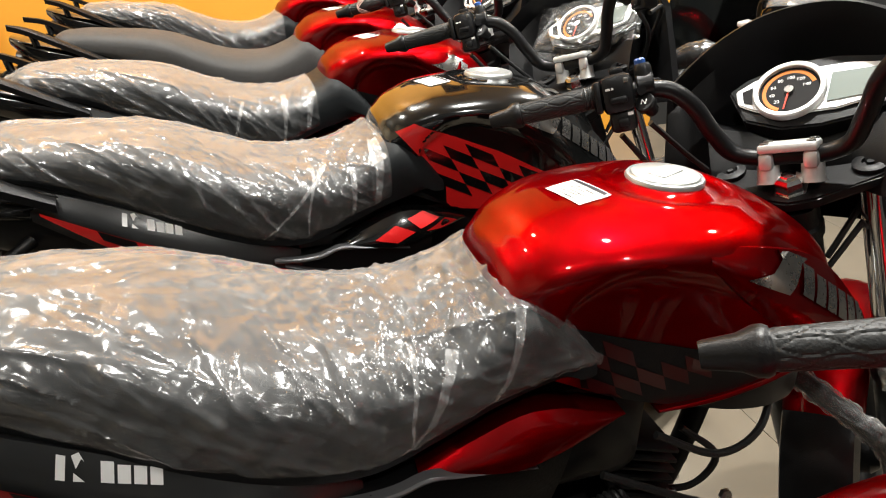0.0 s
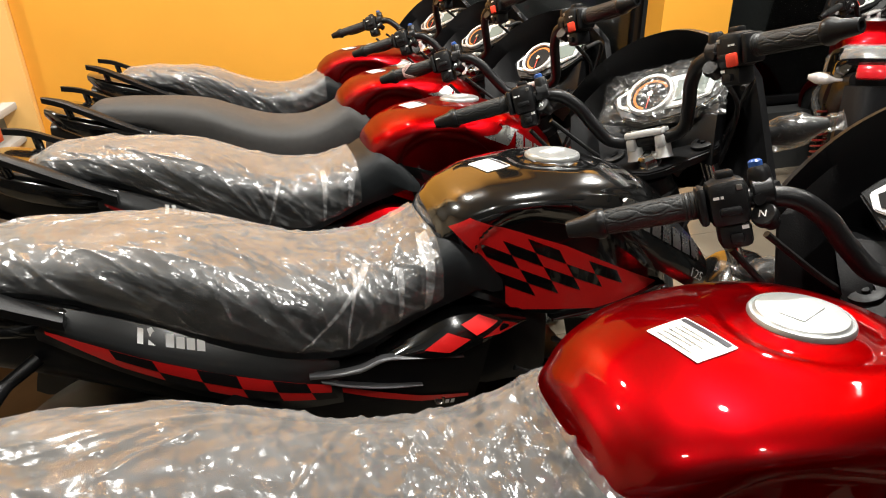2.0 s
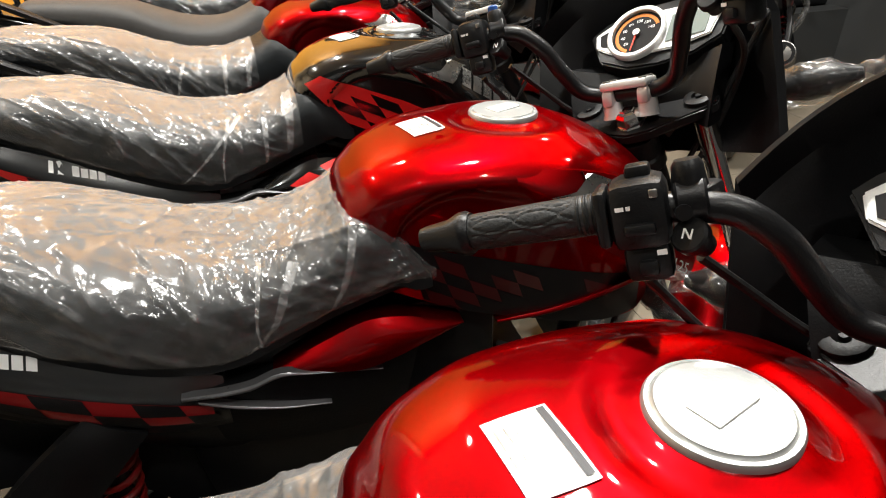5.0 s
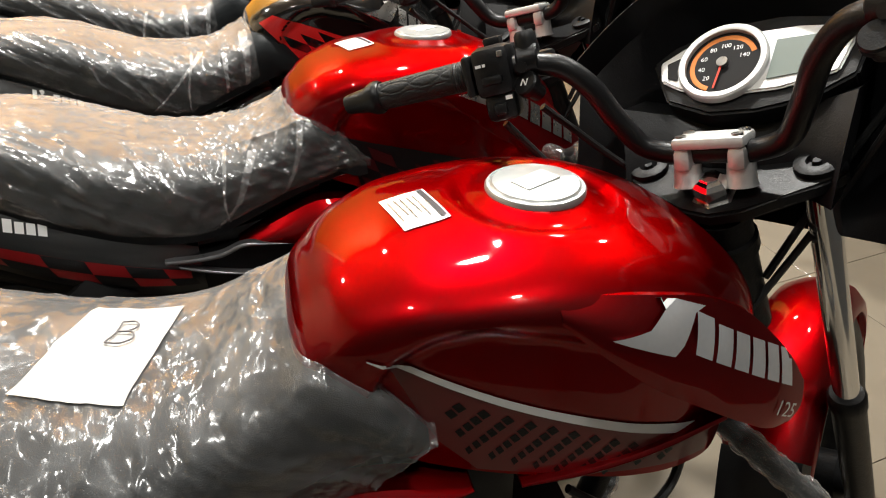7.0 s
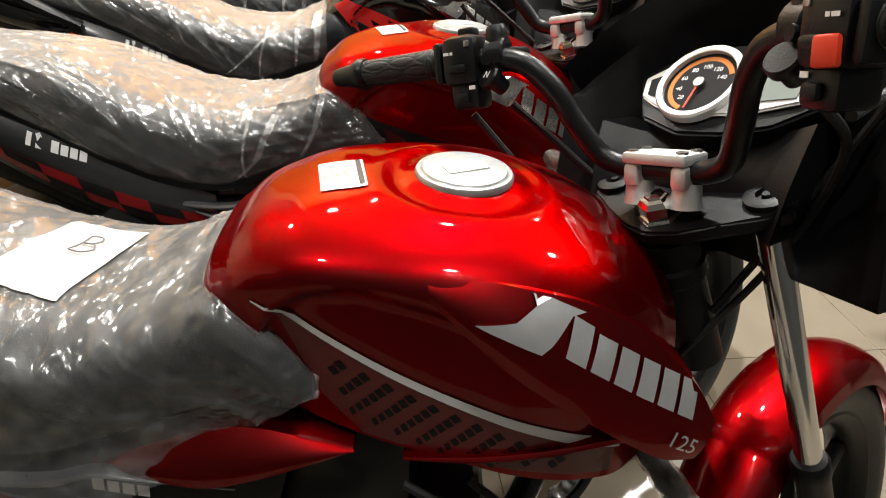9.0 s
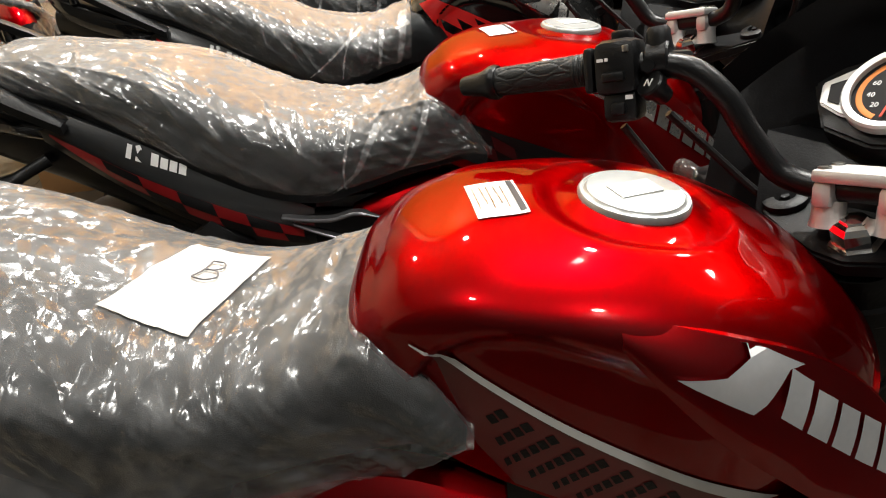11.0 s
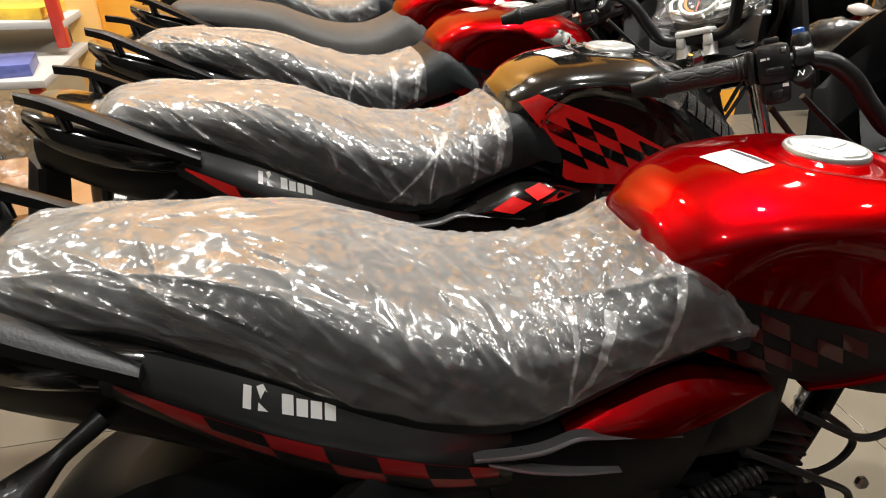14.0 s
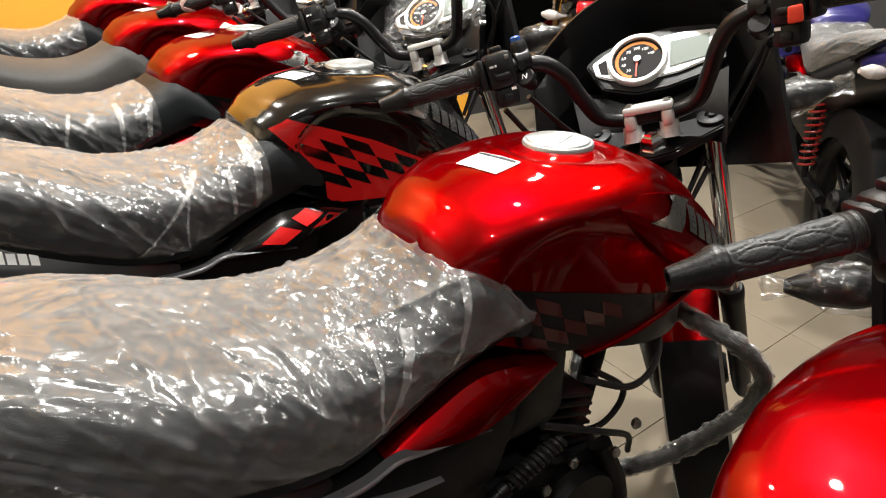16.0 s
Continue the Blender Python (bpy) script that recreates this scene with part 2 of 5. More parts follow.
    haze.inputs["Color"].default_value, haze.inputs["Roughness"].default_value = (0.95, 0.92, 0.89, 1), 0.75
    ln(bp.outputs["Normal"], haze.inputs["Normal"])
    pw.operation, pw.inputs[1].default_value = "POWER", 1.5
    ln(lw.outputs["Facing"], pw.inputs[0])
    part_haze = nd.new("ShaderNodeMath")
    part_haze.operation, part_haze.inputs[1].default_value = "MULTIPLY", hazy
    ln(pw.outputs[0], part_haze.inputs[0])
    ln(part_haze.outputs[0], m3.inputs[0])
    ln(m1.outputs[0], m3.inputs[1])
    ln(haze.outputs[0], m3.inputs[2])
    ln(m3.outputs[0], m2.inputs[1])
    ln(gloss.outputs[0], m2.inputs[2])
    ln(m2.outputs[0], nd["Material Output"].inputs["Surface"])
    return mat


FILM = film_plastic("clear_plastic_film", 0.065, 1.0, 0.23, 1.0, 0.46)
FILM_MILKY = film_plastic("milky_plastic_film", 0.085, 0.9, 0.12, 1.0, 0.40, False)
FILM_BAND = film_plastic("layered_wrapping_film", 0.08, 2.5, 0.3, 1.0, 0.7, False)
FILM_FOLD = film_plastic("folded_plastic_film", 0.24, 1.2, 0.25, 1.0, 0.5, False)
FILM_WRAP = film_plastic("wrapping_film", 0.012, 1.6, 0.04, 0.5, 0.35, False)


def glass_pane(name):
    mat, nt, nd, b = nodes_of(name)
    clear, gloss, fr, mix = nd.new("ShaderNodeBsdfTransparent"), nd.new("ShaderNodeBsdfGlossy"), nd.new("ShaderNodeFresnel"), nd.new("ShaderNodeMixShader")
    clear.inputs["Color"].default_value = (0.75, 0.78, 0.78, 1)
    gloss.inputs["Roughness"].default_value = 0.02
    fr.inputs["IOR"].default_value = 1.5
    nt.links.new(fr.outputs[0], mix.inputs[0])
    nt.links.new(clear.outputs[0], mix.inputs[1])
    nt.links.new(gloss.outputs[0], mix.inputs[2])
    nt.links.new(mix.outputs[0], nd["Material Output"].inputs["Surface"])
    return mat


GLASS = glass_pane("shop_glass")


def glow(name, colour, strength):
    mat, nt, nd, b = nodes_of(name)
    b.inputs["Emission Color"].default_value = (*colour, 1)
    b.inputs["Emission Strength"].default_value = strength
    return mat


LAMP_GLOW = glow("downlight_face", (1.0, 0.94, 0.85), 25.0)


# ---- mesh tools ----
def finish(bm, name, angle=35):
    bmesh.ops.recalc_face_normals(bm, faces=bm.faces[:])
    for f in bm.faces:
        f.smooth = True
    me = bpy.data.meshes.new(name)
    bm.to_mesh(me)
    bm.free()
    me.set_sharp_from_angle(angle=radians(angle))
    return me


def part(name, bm, material, parent, label="", angle=35):
    """One mesh object under a thing or a part."""
    me = finish(bm, name, angle) if isinstance(bm, bmesh.types.BMesh) else bm
    if not me.materials:
        me.materials.append(material)
    ob = new(name, me)
    ob.parent = parent
    if label:
        ob["label"] = label
    return ob


def curve_through(points, n):
    """n points along a smooth curve through the given ones."""
    p = np.array(points, float)
    d = np.r_[0, np.cumsum(np.linalg.norm(np.diff(p, axis=0), axis=1))]
    t = np.linspace(0, d[-1], n)
    return np.stack([hermite(d, p[:, k], t) for k in range(p.shape[1])], 1)


def hermite(xs, ys, x):
    xs, ys = np.array(xs, float), np.array(ys, float)
    x = np.clip(np.asarray(x, float), xs[0], xs[-1])
    s = np.diff(ys) / np.diff(xs)
    m = np.empty_like(ys)
    m[0], m[-1] = s[0], s[-1]
    if len(xs) > 2:
        h0, h1 = np.diff(xs)[:-1], np.diff(xs)[1:]
        m[1:-1] = (s[:-1] * h1 + s[1:] * h0) / (h0 + h1)
    i = np.clip(np.searchsorted(xs, x, "right") - 1, 0, len(xs) - 2)
    h = xs[i + 1] - xs[i]
    t = (x - xs[i]) / h
    return (2 * t**3 - 3 * t**2 + 1) * ys[i] + (t**3 - 2 * t**2 + t) * h * m[i] + (-2 * t**3 + 3 * t**2) * ys[i + 1] + (t**3 - t**2) * h * m[i + 1]


def loft(rings, closed=True, caps=True, bm=None):
    """Rings of equal length joined into one skin."""
    bm = bm or bmesh.new()
    vs = [[bm.verts.new(p) for p in ring] for ring in rings]
    n = len(vs[0])
    for a, b in zip(vs, vs[1:]):
        for k in range(n if closed else n - 1):
            bm.faces.new((a[k], a[(k + 1) % n], b[(k + 1) % n], b[k]))
    if caps and closed:
        bm.faces.new(vs[0][::-1])
        bm.faces.new(vs[-1])
    return bm


def tube(points, radius, n=40, sides=12, bm=None, smooth=True):
    """A round bar along a smooth line; radius may be a list along the way."""
    p = curve_through(points, n) if smooth else np.array(points, float)
    n = len(p)
    r = np.interp(np.linspace(0, 1, n), np.linspace(0, 1, len(radius)), radius) if hasattr(radius, "__len__") else np.full(n, radius)
    tan = np.gradient(p, axis=0)
    tan /= np.linalg.norm(tan, axis=1)[:, None] + 1e-9
    up = np.array((0.0, 0.0, 1.0)) if abs(tan[0][2]) < 0.9 else np.array((1.0, 0, 0))
    rings = []
    for k in range(n):
        a = np.cross(tan[k], up)
        a /= np.linalg.norm(a) + 1e-9
        up = np.cross(a, tan[k])
        ang = np.linspace(0, 2 * np.pi, sides, endpoint=False)
        rings.append([p[k] + r[k] * (np.cos(w) * a + np.sin(w) * up) for w in ang])
    return loft(rings, bm=bm)


def lathe(profile, centre=(0, 0, 0), axis=(0, 0, 1), sides=32, bm=None, caps=True):
    """A turned body: profile of (along, radius) round an axis."""
    q = Vector((0, 0, 1)).rotation_difference(Vector(axis).normalized())
    rings = [[Vector(centre) + q @ Vector((r * math.cos(w), r * math.sin(w), h)) for w in np.linspace(0, 2 * math.pi, sides, endpoint=False)] for h, r in profile]
    return loft(rings, caps=caps, bm=bm)


def block(size, m=None, bevel=0.003, bm=None, seg=2):
    """A bevelled box at the pose m."""
    b2 = bmesh.new()
    bmesh.ops.create_cube(b2, size=1.0)
    bmesh.ops.scale(b2, vec=size, verts=b2.verts[:])
    if bevel:
        bmesh.ops.bevel(b2, geom=b2.edges[:], offset=min(bevel, 0.45 * min(size)), segments=seg, profile=0.5, affect="EDGES")
    if m is not None:
        b2.transform(m)
    return joined(bm, b2)


def joined(bm, b2):
    if bm is None:
        return b2
    me = bpy.data.meshes.new("scratch")
    b2.to_mesh(me)
    b2.free()
    bm.from_mesh(me)
    bpy.data.meshes.remove(me)
    return bm


def slab(edge_a, edge_b, thick, bulge=0.0, n=24, m=10, out=(0, -1, 0)):
    """A curved panel between two edge lines, with thickness; bulge lifts its middle along out."""
    a, b = curve_through(edge_a, n), curve_through(edge_b, n)
    o = np.array(out, float)
    front = [[a[i] * (1 - t) + b[i] * t + o * bulge * math.sin(math.pi * t) * (0.35 + 0.65 * math.sin(math.pi * (0.05 + 0.9 * i / (n - 1)))) for t in np.linspace(0, 1, m)] for i in range(n)]
    rings = []
    for row in front:
        rings.append([*row, *[p - o * thick for p in row[::-1]]])
    return loft(rings)


def mirrored(bm):
    b2 = bm.copy()
    b2.transform(Matrix.Diagonal((1, -1, 1, 1)))
    bmesh.ops.reverse_faces(b2, faces=b2.faces[:])
    return b2


def spread_on(polys, tree, side, lift, fine=0.012, top=False, thick=0.0):
    """Flat outlines in side view (x, z), or in plan (x, y) with top, laid onto a curved body."""
    bm = bmesh.new()
    for poly in polys:
        bm.faces.new([bm.verts.new((a, b, 0)) for a, b in poly])
    bmesh.ops.triangulate(bm, faces=bm.faces[:])
    for _ in range(5):
        long = [e for e in bm.edges if e.calc_length() > fine]
        if not long:
            break
        bmesh.ops.subdivide_edges(bm, edges=long, cuts=1)
        bmesh.ops.triangulate(bm, faces=bm.faces[:])
    for v in bm.verts:
        a, b = v.co.x, v.co.y
        origin, way = (Vector((a, b, 2)), Vector((0, 0, -1))) if top else (Vector((a, side * 0.6, b)), Vector((0, -side, 0)))
        hit, nor, _, _ = tree.ray_cast(origin, way)
        if hit is None:
            near, nor, _, _ = tree.find_nearest(Vector((a, b, 0.9)) if top else Vector((a, side * 0.14, b)))
            hit = near
        v.co = hit + (nor if nor.dot(way) < 0 else -nor) * lift
    return bm


def letters(text, size, shear=0.0):
    """The outlines of a text in its plane, as a bmesh lying in x and y."""
    cu = bpy.data.curves.new("scratch_text", "FONT")
    cu.body, cu.size, cu.shear, cu.resolution_u = text, size, shear, 3
    ob = bpy.data.objects.new("scratch_text", cu)
    scene.collection.objects.link(ob)
    bpy.context.view_layer.update()
    me = ob.evaluated_get(bpy.context.evaluated_depsgraph_get()).to_mesh()
    bm = bmesh.new()
    bm.from_mesh(me)
    ob.to_mesh_clear()
    bpy.data.objects.remove(ob)
    bpy.data.curves.remove(cu)
    return bm


from mathutils.bvhtree import BVHTree


# ---- the room ----
def wall(name, u0, v0, u1, v1, z0, z1, mat, label, thick=0.15):
    """An upright wall from (u0, v0) to (u1, v1) of the room; its face is on that line, its body to the right of it."""
    a, b = Vector((u0, v0, 0)), Vector((u1, v1, 0))
    d = (b - a).normalized()
    nrm = Vector((d.y, -d.x, 0))
    bm = bmesh.new()
    foot = [a, b, b + nrm * thick, a + nrm * thick]
    lo = [bm.verts.new(p + Vector((0, 0, z0))) for p in foot]
    hi = [bm.verts.new(p + Vector((0, 0, z1))) for p in foot]
    bm.faces.new(lo[::-1]), bm.faces.new(hi)
    for k in range(4):
        bm.faces.new((lo[k], lo[(k + 1) % 4], hi[(k + 1) % 4], hi[k]))
    bm.transform(ROOM)
    ob = part(name, bm, mat, None)
    return tagged(ob, label, "wall", kind="structure")


UL, UR, VN, VF = -2.9, 4.2, -1.0, 3.35
wall("wall_back", -0.91, VF, 0.95, VF, 0, CEIL, ORANGE, "bright orange painted wall with small scuffs")
wall("wall_back_far", UL, VF + 1.2, -0.91, VF + 1.2, 0, CEIL, CREAM, "cream wall of the recess behind the tails")
wall("wall_recess", -0.91, VF + 1.2, -0.91, VF + 0.15, 0, CEIL, CREAM, "cream side wall of the recess")
wall("wall_end", -1.035, VF - 0.02, -0.912, VF - 0.02, 0, CEIL, ORANGE_LIT, "orange end post of the wall, its lit face coloured paler", 0.17)
wall("wall_pier", 2.04, VF, 2.45, VF, 0, CEIL, ORANGE, "orange painted pier beside the shop glass")
wall("wall_sill", 0.95, VF, 2.04, VF, 0, 0.35, DARK_PAINT, "low dark wall under the shop glass")
wall("wall_sill_far", 2.45, VF, UR, VF, 0, 0.35, DARK_PAINT, "low dark wall under the shop glass")
wall("wall_lintel", 0.95, VF, 2.04, VF, 2.5, CEIL, ORANGE, "orange wall above the shop glass")
wall("wall_lintel_far", 2.45, VF, UR, VF, 2.5, CEIL, ORANGE, "orange wall above the shop glass")
wall("wall_left", UL, VN, UL, VF + 1.35, 0, CEIL, CREAM, "cream painted wall behind the tails of the row")
wall("wall_right", UR, VF + 0.15, UR, VN, 0, CEIL, DARK_PAINT, "dark grey painted wall facing the row")
# unseen wall, set close and dark to keep lit floor out of the reflections
wall("near_blocker", UR, VN, UL, VN, 0, CEIL, DARK_PAINT, "unseen dark grey wall added near the row to darken reflections")
for wi, (g0, g1) in enumerate(((0.95, 2.04), (2.45, UR))):
    win = tagged(new("window_%d" % (wi + 1)), "dark shop glass in a black metal frame at night", "window", kind="structure")
    win.matrix_world = ROOM @ pose((g0 + g1) / 2, VF + 0.06, 1.425)
    w = g1 - g0
    pane = part("pane", block((w, 0.008, 2.15), None, 0), GLASS, win)
    part("frame_bar", block((w, 0.05, 0.05), pose(0, 0, -1.05), 0.004), BLACK_SATIN, win)
    part("frame_bar", block((w, 0.05, 0.05), pose(0, 0, 1.05), 0.004), BLACK_SATIN, win)
    part("frame_bar", block((0.05, 0.052, 2.15), pose(-w / 2 + 0.026, 0, 0), 0.004), BLACK_SATIN, win)
    part("frame_bar", block((0.05, 0.052, 2.15), pose(w / 2 - 0.026, 0, 0), 0.004), BLACK_SATIN, win)
night = part("backdrop", block((4.0, 0.02, 3.2), ROOM @ pose(2.6, VF + 1.2, 1.5), 0), NIGHT, None)
tagged(night, "dim grey street front outside the shop glass", "backdrop", kind="structure")

# floor: a bed of grout with tiles laid on it
bm = block((UR - UL + 0.4, VF - VN + 1.8, 0.1), ROOM @ pose((UR + UL) / 2, (VF + VN) / 2 + 0.7, -0.054), 0)
floor = tagged(part("floor", bm, GROUT, None), "cream glazed tile floor with thin grout joints", "floor", kind="structure")
bm = block((UR - UL + 0.4, VF - VN + 1.8, 0.1), ROOM @ pose((UR + UL) / 2, (VF + VN) / 2 + 0.7, CEIL + 0.05), 0)
tagged(part("ceiling", bm, CEIL_PAINT, None), "white painted ceiling with round downlights", "ceiling", kind="structure")

for lu, lv, _ in LAMPS:
    base = tagged(new("downlight"), "round white ceiling downlight, lit", "lamp", "ceiling downlights")
    base.matrix_world = Matrix.Translation(room(lu, lv, CEIL))
    part("rim", lathe([(-0.0, 0.115), (-0.012, 0.113), (-0.02, 0.10), (-0.012, 0.088), (-0.0, 0.086)], sides=28), WHITE, base)
    part("diffuser", lathe([(-0.004, 0.086), (-0.010, 0.084), (-0.012, 0.06)], sides=28), LAMP_GLOW, base, "glowing white face")

# ---- the motorcycles ----
NUT = Vector((0.1915, 0, 0.893))
RAKE = 25
STEER = 40
AXIS = Vector((-math.sin(radians(RAKE)), 0, math.cos(radians(RAKE))))
TURNED = Matrix.Translation(NUT) @ Matrix.Rotation(radians(STEER), 4, AXIS) @ Matrix.Translation(-NUT)
CACHE = {}


def shared(key, make, mat, name, parent, label="", angle=35):
    """A part whose mesh is built once for each material and then shared."""
    k = (key, mat.name)
    if k not in CACHE:
        me = finish(make(), name, angle)
        me.materials.append(mat)
        CACHE[k] = me
    return part(name, CACHE[k], mat, parent, label)


def steered(make):
    def made():
        bm = make()
        bm.transform(TURNED)
        return bm
    return made


# tank: station, half width, top, ridge, lower half width, lower edge
TANK = np.array([
    (-0.247, 0.048, 0.806, 0.796, 0.043, 0.770),
    (-0.236, 0.076, 0.846, 0.815, 0.068, 0.752),
    (-0.212, 0.099, 0.876, 0.838, 0.088, 0.738),
    (-0.158, 0.122, 0.904, 0.868, 0.106, 0.716),
    (-0.084, 0.138, 0.916, 0.877, 0.120, 0.690),
    (0.000, 0.146, 0.919, 0.868, 0.130, 0.668),
    (0.070, 0.146, 0.908, 0.850, 0.134, 0.650),
    (0.130, 0.134, 0.886, 0.824, 0.128, 0.640),
    (0.175, 0.112, 0.858, 0.794, 0.112, 0.636),
    (0.207, 0.084, 0.828, 0.764, 0.086, 0.640),
])


# the crease over the knee recess: it rises from the seat, arches and falls towards the front
CREASE = np.array([(-0.250, 0.600), (-0.212, 0.690), (-0.188, 0.785), (-0.170, 0.832), (-0.142, 0.864), (-0.100, 0.879), (-0.050, 0.872), (0.020, 0.848), (0.100, 0.810), (0.207, 0.760)])


def tank_rings(nu=92):
    rings = []
    for u in np.linspace(TANK[0, 0], TANK[-1, 0], nu):
        w, zt, zm, wb, zb = (hermite(TANK[:, 0], TANK[:, k], u) for k in range(1, 6))
        zc = hermite(CREASE[:, 0], CREASE[:, 1], u)
        half = []
        for a in np.linspace(0, 1, 18):
            an = a * math.pi / 2
            half.append((w * math.sin(an) ** 0.86, zm + (zt - zm) * math.cos(an) ** 0.92))
        for t in np.linspace(0, 1, 25)[1:]:
            half.append((w + (wb - w) * t**1.4, zm + (zb - zm) * t))
        dented = []
        for y, z in half:
            s = min(1.0, max(0.0, (zc - z) / 0.022))
            dented.append((max(0.0, y - 0.013 * s * s * (3 - 2 * s) * max(0.35, 1 - (zc - z) * 3.0) * min(1.0, y / 0.05)), z))
        rings.append([(u, -y, z) for y, z in dented] + [(u, y, z) for y, z in dented[::-1][:-1]])
    return rings


def tank_mesh():
    bm = loft(tank_rings())
    # shallow collar round the filler
    for v in bm.verts:
        d = math.hypot(v.co.x, v.co.y)
        if v.co.z > 0.86 and d < 0.11:
            v.co.z += -0.004 * math.exp(-((d - 0.066) / 0.010) ** 2) + 0.002 * math.exp(-((d - 0.085) / 0.012) ** 2)
    return bm


def tree_of(bm):
    bmesh.ops.recalc_face_normals(bm, faces=bm.faces[:])
    bm.normal_update()
    t = BVHTree.FromBMesh(bm)
    bm.free()
    return t


SEAT = np.array([  # station, half width, top, lower edge, crown
    (-0.905, 0.050, 0.868, 0.852, 0.010),
    (-0.892, 0.074, 0.878, 0.846, 0.014),
    (-0.845, 0.094, 0.886, 0.838, 0.018),
    (-0.745, 0.110, 0.882, 0.814, 0.020),
    (-0.655, 0.126, 0.874, 0.772, 0.024),
    (-0.590, 0.139, 0.860, 0.741, 0.026),
    (-0.530, 0.145, 0.836, 0.714, 0.028),
    (-0.460, 0.146, 0.811, 0.690, 0.028),
    (-0.390, 0.142, 0.799, 0.682, 0.028),
    (-0.320, 0.135, 0.802, 0.702, 0.028),
    (-0.258, 0.126, 0.824, 0.722, 0.030),
    (-0.212, 0.122, 0.846, 0.734, 0.040),
    (-0.180, 0.124, 0.834, 0.744, 0.050),
    (-0.152, 0.125, 0.800, 0.752, 0.030),
    (-0.134, 0.118, 0.774, 0.758, 0.006),
])


def seat_ring(u, grow=0.0, drop=0.0, n=12):
    w, zt, zb, cr = (hermite(SEAT[:, 0], SEAT[:, k], u) for k in range(1, 5))
    w, zt, zb = w + grow, zt + grow, zb - drop
    half = []
    for a in np.linspace(0, 1, n):
        an = a * math.pi / 2
        half.append((w * math.sin(an) ** 0.72, zt - (cr + 0.028) + (cr + 0.028) * math.cos(an) ** 0.72))
    z1 = half[-1][1]
    for t in np.linspace(0, 1, n - 2)[1:]:
        half.append((w * (1 - 0.05 * t * t), z1 + (zb - z1) * t))
    return half


def seat_mesh():
    rings = []
    for u in np.linspace(SEAT[0, 0], SEAT[-1, 0], 70):
        half = seat_ring(u)
        rings.append([(u, -y, z) for y, z in half] + [(u, y, z) for y, z in half[::-1][:-1]])
    return loft(rings)


def ridge(p, sharp):
    return max(0.0, 1 - 2.4 * abs(noise.noise(p))) ** sharp


